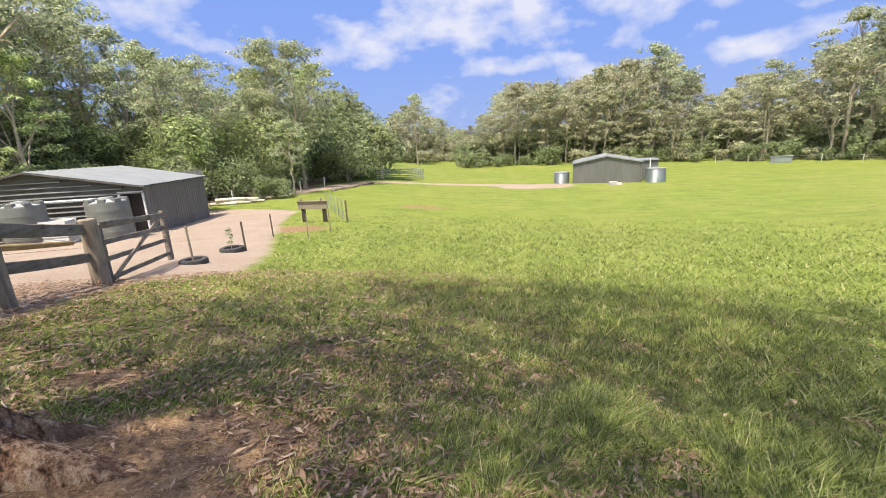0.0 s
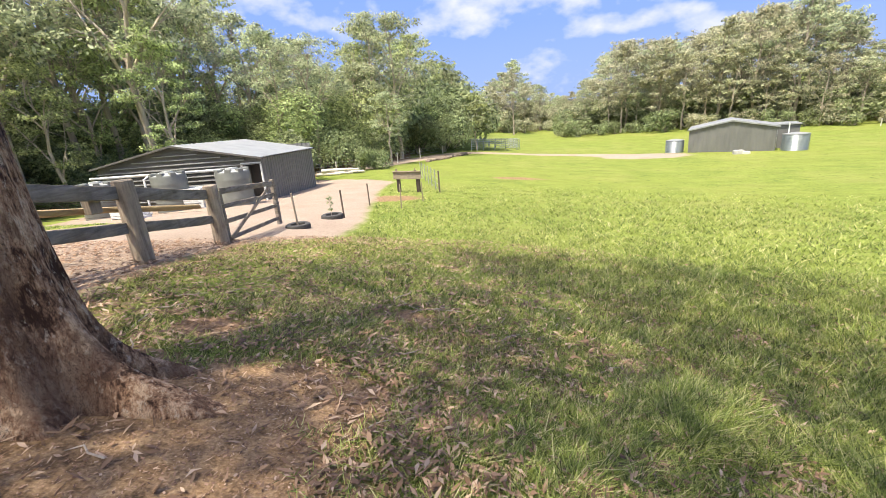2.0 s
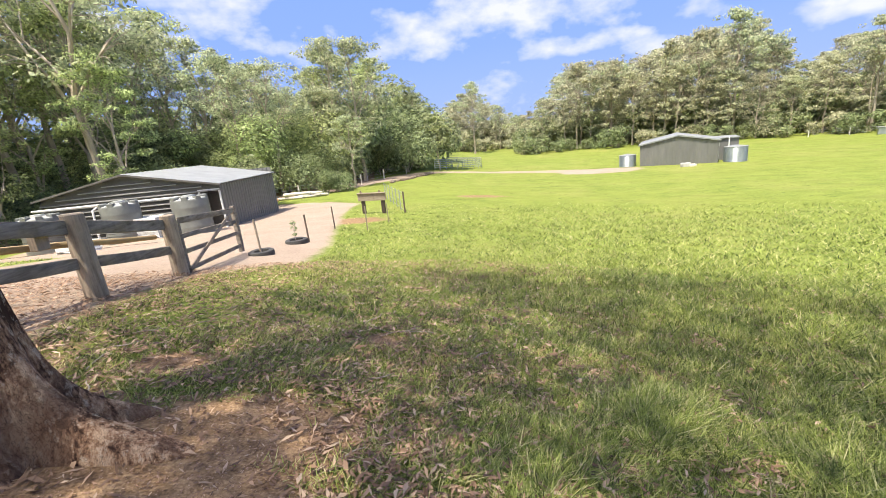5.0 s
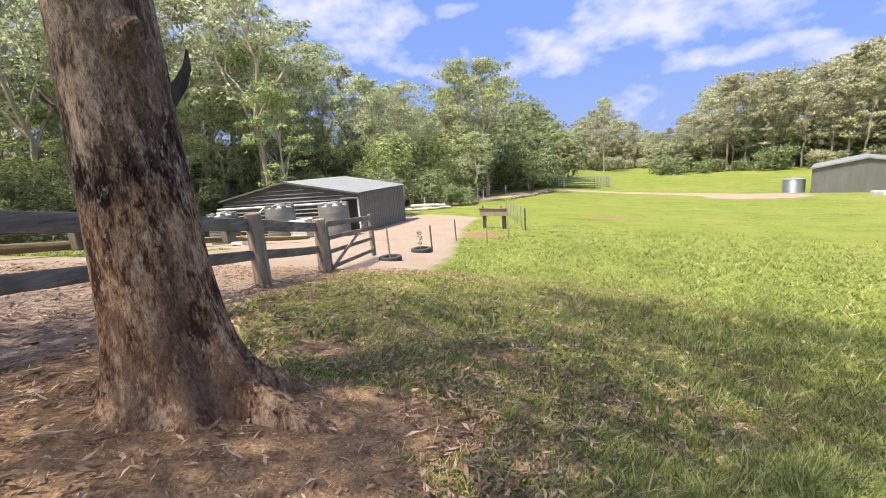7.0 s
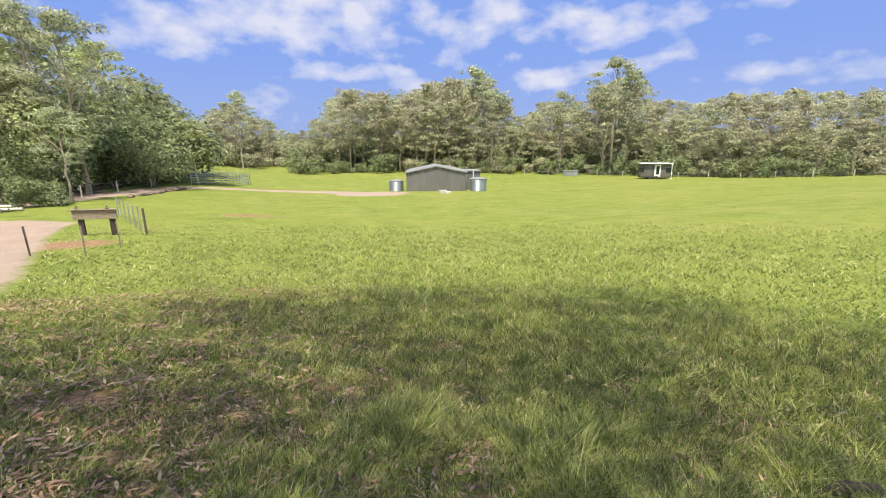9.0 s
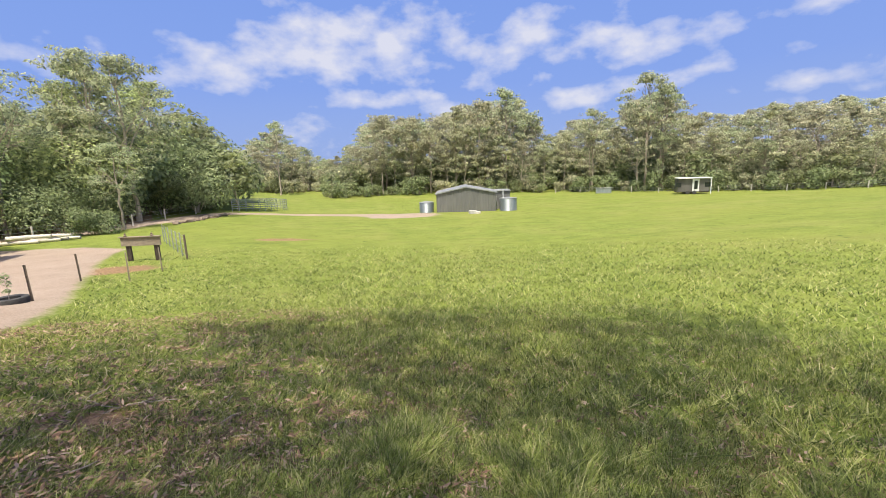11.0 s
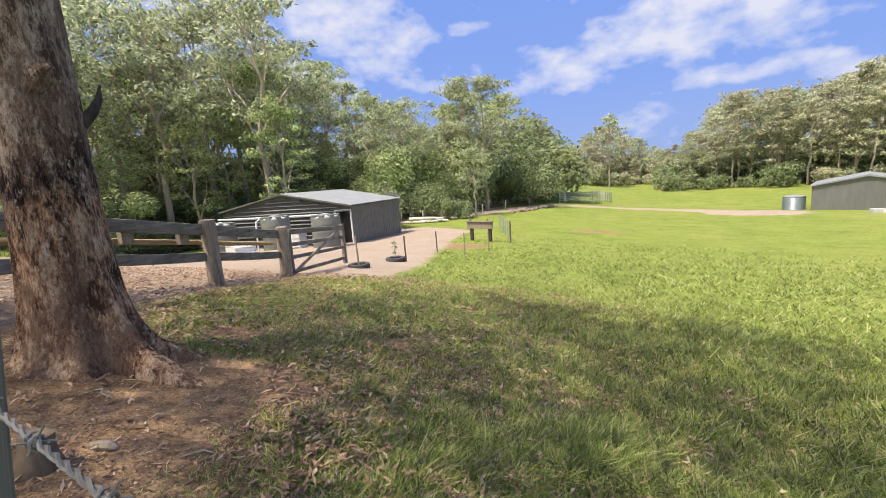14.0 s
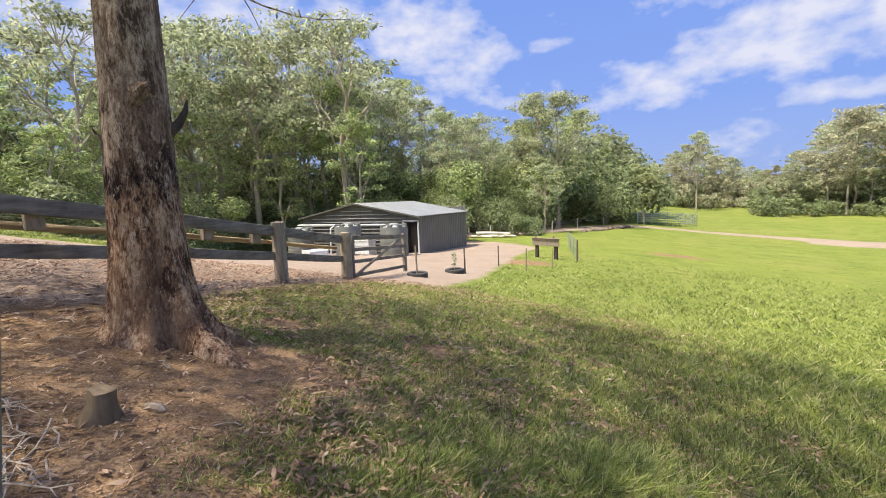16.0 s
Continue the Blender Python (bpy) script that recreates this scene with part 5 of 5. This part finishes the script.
def tiny_house():
    x, y = polar(51.4, 92)
    z = ground_z(x, y)
    h = thing("tiny_house", (x, y, z), "small grey cabin on wheels with a pale roof and white door", "cabin", turn=-38)
    w, d, t = 2.6, 1.3, 2.85
    part("body", Shape().box((-w, -d, 0.45), (w, d, t), bevel=0.05), WALL_DARK, h)
    part("roof", Shape().box((-w - 0.15, -d - 0.5, t), (w + 0.25, d + 0.2, t + 0.16), bevel=0.03), WHITE, h, "pale flat roof")
    door = part("door", Shape().box((-0.2, -d - 0.05, 0.5), (0.9, -d + 0.02, t - 0.15), bevel=0.02), WHITE, h, "white door")
    part("door_glass", Shape().box((0.1, -d - 0.08, 0.9), (0.65, -d - 0.04, t - 0.4)), GLASS, door, "dark glass pane")
    for a, b in ((-2.9, -2.0), (1.8, 2.8)):
        part("window", Shape().box((a, -d - 0.04, 1.3), (b, -d + 0.02, 2.1), bevel=0.02), GLASS, h, "dark window")
    part("veranda_post", Shape().box((w + 0.05, -d - 0.4, 0), (w + 0.17, -d - 0.28, t), bevel=0.01), WHITE, h)
    part("chassis", Shape().box((-w, -d * 0.8, 0.30), (w, d * 0.8, 0.46), bevel=0.02), RUST, h)
    for px in (-0.9, 0.2):
        for py in (-d, d):
            part("wheel", Shape().tube([(px, py - 0.1, 0.33), (px, py + 0.1, 0.33)], 0.33, 16), RUBBER, h)
    tx, ty = polar(41.8, 96)
    box = thing("trough", (tx, ty, ground_z(tx, ty)), "low grey steel trough shelter in the paddock", "trough", turn=-35)
    part("body", Shape().box((-1.5, -0.6, 0), (1.5, 0.6, 1.05), bevel=0.05), ZINC, box)
    part("top", Shape().box((-1.65, -0.7, 1.05), (1.65, 0.7, 1.15), bevel=0.02), ROOF_PALE, box)


tiny_house()

# ---- stump, slab, sticks ----


def stump():
    x, y = -1.19, 0.61
    z = ground_z(x, y)
    st = thing("cut_stump", (x, y, z), "small sawn stump of a branch standing in bare soil", "stump")
    s = Shape()
    sides = 20
    for h, r in ((-0.08, 0.112), (0.0, 0.104), (0.05, 0.084), (0.11, 0.068), (0.165, 0.066)):
        for k in range(sides):
            a = 2 * math.pi * k / sides
            q = r * (1 + 0.12 * noise.noise(Vector((math.cos(a) * 1.5, math.sin(a) * 1.5, h * 2))))
            step = 0.028 if (h > 0.16 and math.cos(a - 3.9) > 0.35) else 0.0
            flare = 1 + 0.35 * max(0.0, 1 - h / 0.07) * max(0.0, math.cos(a - 3.9))
            s.v.append((q * flare * math.cos(a) + 0.16 * h, q * flare * math.sin(a) + 0.12 * h, h + step))
    s.f = [(i * sides + k, i * sides + (k + 1) % sides, (i + 1) * sides + (k + 1) % sides, (i + 1) * sides + k) for i in range(4) for k in range(sides)] + [tuple(4 * sides + k for k in range(sides))]
    part("wood", s, STUMP_WOOD, st, "", True)
    chip = thing("wood_slab", (-1.13, 0.87, ground_z(-1.13, 0.87)), "flat grey chunk of wood lying by the stump", "wood", turn=24)
    part("chunk", Shape().tube([(-0.085, 0, 0.0), (-0.06, 0, 0.008), (0.0, 0.006, 0.014), (0.05, 0, 0.010), (0.08, -0.01, 0.0)], [0.012, 0.030, 0.036, 0.030, 0.010], 9, wobble=0.35, seed=8), GREY_POST, chip)
    lg = thing("fallen_log", (3.66, 0.93, ground_z(3.66, 0.93) - 0.03), "dark rotting log end lying in the grass", "log", turn=-34)
    part("timber", Shape().tube([(-0.02, 0, 0.03), (0.06, 0, 0.05), (0.16, 0.02, 0.05), (0.34, 0.02, 0.045)], [0.02, 0.048, 0.058, 0.055], 12, wobble=0.3, seed=3), CHARRED, lg, "", True)


stump()


def brush():
    """Pale dry twigs lying loosely on the bare soil."""
    rnd = random.Random(14)
    for i in range(16):
        x, y, a = rnd.uniform(-1.55, -0.70), rnd.uniform(0.08, 0.36), rnd.uniform(-0.6, 0.9)
        ln = rnd.uniform(0.22, 0.55)
        tw = thing("dry_twig", (x, y, ground_z(x, y)), "pale dry forked twig lying on bare soil near the stump", "twig", "brush on the soil", math.degrees(a))
        pts = [Vector((ln * (t - 0.5), rnd.uniform(-0.02, 0.02), 0.03 + rnd.uniform(0.0, 0.05))) for t in (0, 0.25, 0.5, 0.75, 1.0)]
        s = Shape().tube(pts, [0.0055, 0.005, 0.0042, 0.0035, 0.0018], 5)
        for k in (1, 2, 3):
            s.tube([pts[k], pts[k] + Vector((ln * 0.16, rnd.choice((-1, 1)) * ln * 0.12, rnd.uniform(-0.01, 0.04)))], [0.003, 0.0014], 4)
        part("stem", s, TWIG, tw, "", True)


brush()


def sticks():
    rnd = random.Random(9)
    spots = [(-1.0, 4.04, 0.5, -40), (-0.72, 3.9, 0.4, 10), (0.06, 3.37, 0.35, 20), (-0.6, 3.95, 0.5, -10), (-1.1, 4.3, 0.35, 60)]
    spots += [(rnd.uniform(-3, 2.5), rnd.uniform(0.6, 6), rnd.uniform(0.12, 0.35), rnd.uniform(0, 180)) for _ in range(40)]
    for x, y, ln, turn in spots:
        st = thing("fallen_stick", (x, y, ground_z(x, y) + 0.035), "thin dry stick fallen on the grass", "stick", "fallen sticks", turn)
        r = 0.004 + 0.006 * ln
        part("twig", Shape().tube([(-ln / 2, 0, 0), (-ln * 0.1, rnd.uniform(-0.06, 0.06) * ln, 0.01), (ln * 0.2, rnd.uniform(-0.1, 0.1) * ln, 0.012), (ln / 2, rnd.uniform(-0.2, 0.2) * ln, 0)], [r, r * 0.9, r * 0.75, r * 0.4], 6), TWIG, st, "", True)


sticks()

# ---- grass and fallen leaves ----


def scatter(n, near, far, lo, hi, rng, bias=1.0):
    r = near + (far - near) * rng.random(n) ** bias
    a = np.radians(lo + (hi - lo) * rng.random(n))
    return r * np.sin(a) + 0.8, r * np.cos(a) - 0.3


def smooth_noise(x, y, scale, seed):
    return np.array([noise.noise(Vector((a * scale, b * scale, seed))) for a, b in zip(x, y)])


def grass():
    rng = np.random.default_rng(17)
    for count, near, far, ln, wd in ((380000, 0.6, 4.8, 0.052, 0.0042), (260000, 3.6, 13.0, 0.046, 0.0085), (200000, 10.0, 27.0, 0.045, 0.0160)):
        x, y = scatter(count, near, far, -92, 100, rng, 0.75)
        r = np.hypot(x, y)
        patch = smooth_noise(x, y, 1.1, 3.0) + 0.5 * smooth_noise(x, y, 3.7, 8.0) + 0.45 * smooth_noise(x, y, 8.5, 19.0)
        keep = (dirt_mask(x, y, False) + 0.25 * patch < 0.40 + 0.25 * rng.random(count)) & (gravel_mask(x, y) < 0.40)
        keep &= rng.random(count) < 0.80 + 0.5 * patch
        keep &= rng.random(count) < np.clip((far - r) / (far * 0.4), 0, 1)
        x, y, patch = x[keep], y[keep], patch[keep]
        n = len(x)
        lump = 0.035 * smooth_noise(x, y, 0.9, 0.0) + 0.012 * smooth_noise(x, y, 3.1, 5.0)
        base = np.stack([x, y, land(x, y) + lump - 0.004], 1)
        tall = ln * (0.5 + 0.9 * rng.random(n)) * (1 + 0.28 * np.clip(x - 0.4, 0, 2)) * (1 + 1.0 * np.clip(patch, -0.4, 0.9))
        lean = rng.normal(size=(n, 2)) * 0.95
        tip = base + np.stack([lean[:, 0] * tall, lean[:, 1] * tall, tall * 0.95], 1)
        a = rng.random(n) * 6.283
        side = np.stack([np.cos(a), np.sin(a), np.zeros(n)], 1) * wd
        quads_ = np.stack([base - side, base + side, tip + side * 0.25, tip - side * 0.25], 1)
        tagged(quads_mesh("grass", quads_, GRASS_LEAF), "short green paddock grass with straw blades", "grass", kind="stuff")


grass()


def tussocks():
    """Longer arching blades in loose tufts near the path."""
    rng = np.random.default_rng(41)
    cx, cy = scatter(4200, 0.6, 8.5, -80, 100, rng, 0.8)
    keep = (dirt_mask(cx, cy, False) < 0.40) & (gravel_mask(cx, cy) < 0.35) & (smooth_noise(cx, cy, 0.8, 51.0) + 0.16 * np.clip(cx, -1.5, 3) > 0.02)
    cx, cy = cx[keep], cy[keep]
    x = np.repeat(cx, 26) + rng.normal(0, 0.07, 26 * len(cx))
    y = np.repeat(cy, 26) + rng.normal(0, 0.07, 26 * len(cx))
    n = len(x)
    a, turn = rng.random(n) * 6.283, rng.random(n) * 6.283
    tall = 0.055 + 0.075 * rng.random(n)
    out = tall * rng.uniform(0.3, 1.1, n)
    base = np.stack([x, y, land(x, y) - 0.01], 1)
    way = np.stack([np.cos(a), np.sin(a), np.zeros(n)], 1)
    side = np.stack([np.cos(turn), np.sin(turn), np.zeros(n)], 1) * (0.0022 + 0.0016 * rng.random(n))[:, None]
    up = np.array((0, 0, 1.0))
    middle = base + way * (out * 0.35)[:, None] + up * (tall * 0.75)[:, None]
    tip = base + way * out[:, None] + up * (tall * rng.uniform(0.7, 1.05, n))[:, None]
    verts = np.stack([base - side, base + side, middle + side * 0.8, middle - side * 0.8, tip], 1).reshape(-1, 3)
    k = np.arange(n) * 5
    faces = np.stack([k, k + 1, k + 2, k + 3], 1).tolist() + np.stack([k + 3, k + 2, k + 4], 1).tolist()
    mesh = bpy.data.meshes.new("grass_tufts")
    mesh.from_pydata(verts.tolist(), [], faces)
    mesh.materials.append(GRASS_LEAF)
    mesh.update()
    tagged(new("grass_tufts", mesh), "longer arching green grass in loose tufts", "grass", kind="stuff")


tussocks()


def leaf_bed(x, y):
    """Hollows near the tree where shed leaves lie thick."""
    beds = ((-0.5, 1.9, 0.38), (-2.2, 3.0, 0.42), (-1.2, 2.75, 0.45), (-0.7, 3.5, 0.35), (0.1, 2.9, 0.3))
    return sum(np.exp(-((x - a) ** 2 + (y - b) ** 2) / (r * r)) for a, b, r in beds)


def litter():
    rng = np.random.default_rng(23)
    x, y = scatter(250000, 0.5, 11.0, -95, 95, rng, 0.8)
    d = dirt_mask(x, y, False)
    patch = smooth_noise(x, y, 0.9, 11.0) + 0.5 * smooth_noise(x, y, 2.9, 14.0)
    shade = np.hypot(x - 0.5, y - 0.5) < 8.6
    verge = np.exp(-(((inside(x, y, YARD) - 0.7) / 1.5) ** 2))
    rim = np.exp(-(((d - 0.47) / 0.11) ** 2))
    heaps = smooth_noise(x, y, 2.2, 31.0) * 1.2 + 0.6 * smooth_noise(x, y, 5.5, 34.0)
    want = 0.32 + 0.50 * np.clip(patch - 0.08, 0, 1) + 1.6 * np.clip(heaps - 0.18, 0, 1) + 1.2 * verge + 0.30 * rim + 1.1 * leaf_bed(x, y)
    want = want * np.where(d > 0.62, 0.42, 1.0) * np.clip(1.25 - 0.38 * np.clip(x, 0, 2.6), 0.25, 1.0)
    keep = shade & (rng.random(len(x)) < want)
    x, y = x[keep], y[keep]
    n = len(x)
    a = rng.random(n) * 6.283
    ln = (0.020 + 0.080 * rng.random(n) ** 2.0)[:, None]
    wd = ln * rng.uniform(0.14, 0.30, n)[:, None]
    fold = np.stack([np.zeros(n), np.zeros(n), rng.normal(0.1, 0.35, n)], 1)
    d = np.stack([np.cos(a), np.sin(a), rng.normal(0, 0.22, n)], 1)
    s = np.stack([-np.sin(a), np.cos(a), rng.normal(0, 0.35, n)], 1)
    lump = 0.035 * smooth_noise(x, y, 0.9, 0.0) + 0.012 * smooth_noise(x, y, 3.1, 5.0)
    c = np.stack([x, y, land(x, y) + lump + np.where(dirt_mask(x, y, False) > 0.55, 0.008, 0.036) + 0.022 * rng.random(n)], 1)
    quads_ = np.stack([c - d * ln / 2, c + s * wd / 2 - d * ln * 0.05 + fold * wd, c + d * ln / 2, c - s * wd / 2 + d * ln * 0.05 + fold * wd], 1)
    tagged(quads_mesh("fallen_leaves", quads_, DRY_LEAF), "dry brown gum leaves strewn over soil and grass", "leaf litter", kind="stuff")


litter()


def crumbs():
    """Bark chips, twig ends and broken leaf over the bare soil."""
    rng = np.random.default_rng(29)
    x, y = scatter(110000, 0.5, 5.6, -95, 60, rng, 0.8)
    keep = dirt_mask(x, y, False) + 0.12 * rng.normal(size=len(x)) > 0.50
    x, y = x[keep], y[keep]
    n = len(x)
    a = rng.random(n) * 6.283
    ln = (0.004 + 0.016 * rng.random(n) ** 2.5)[:, None]
    wd = ln * rng.uniform(0.25, 0.7, n)[:, None]
    d = np.stack([np.cos(a), np.sin(a), rng.normal(0, 0.25, n)], 1)
    s = np.stack([-np.sin(a), np.cos(a), rng.normal(0, 0.35, n)], 1)
    lump = 0.035 * smooth_noise(x, y, 0.9, 0.0) + 0.012 * smooth_noise(x, y, 3.1, 5.0)
    c = np.stack([x, y, land(x, y) + lump + 0.004 + 0.004 * rng.random(n)], 1)
    quads_ = np.stack([c - d * ln / 2 - s * wd / 2, c + d * ln / 2 - s * wd / 3, c + d * ln / 2 + s * wd / 2, c - d * ln / 2 + s * wd / 3], 1)
    tagged(quads_mesh("bark_crumbs", quads_, DRY_LEAF), "small bark chips and broken leaf on the bare soil", "leaf litter", kind="stuff")


crumbs()
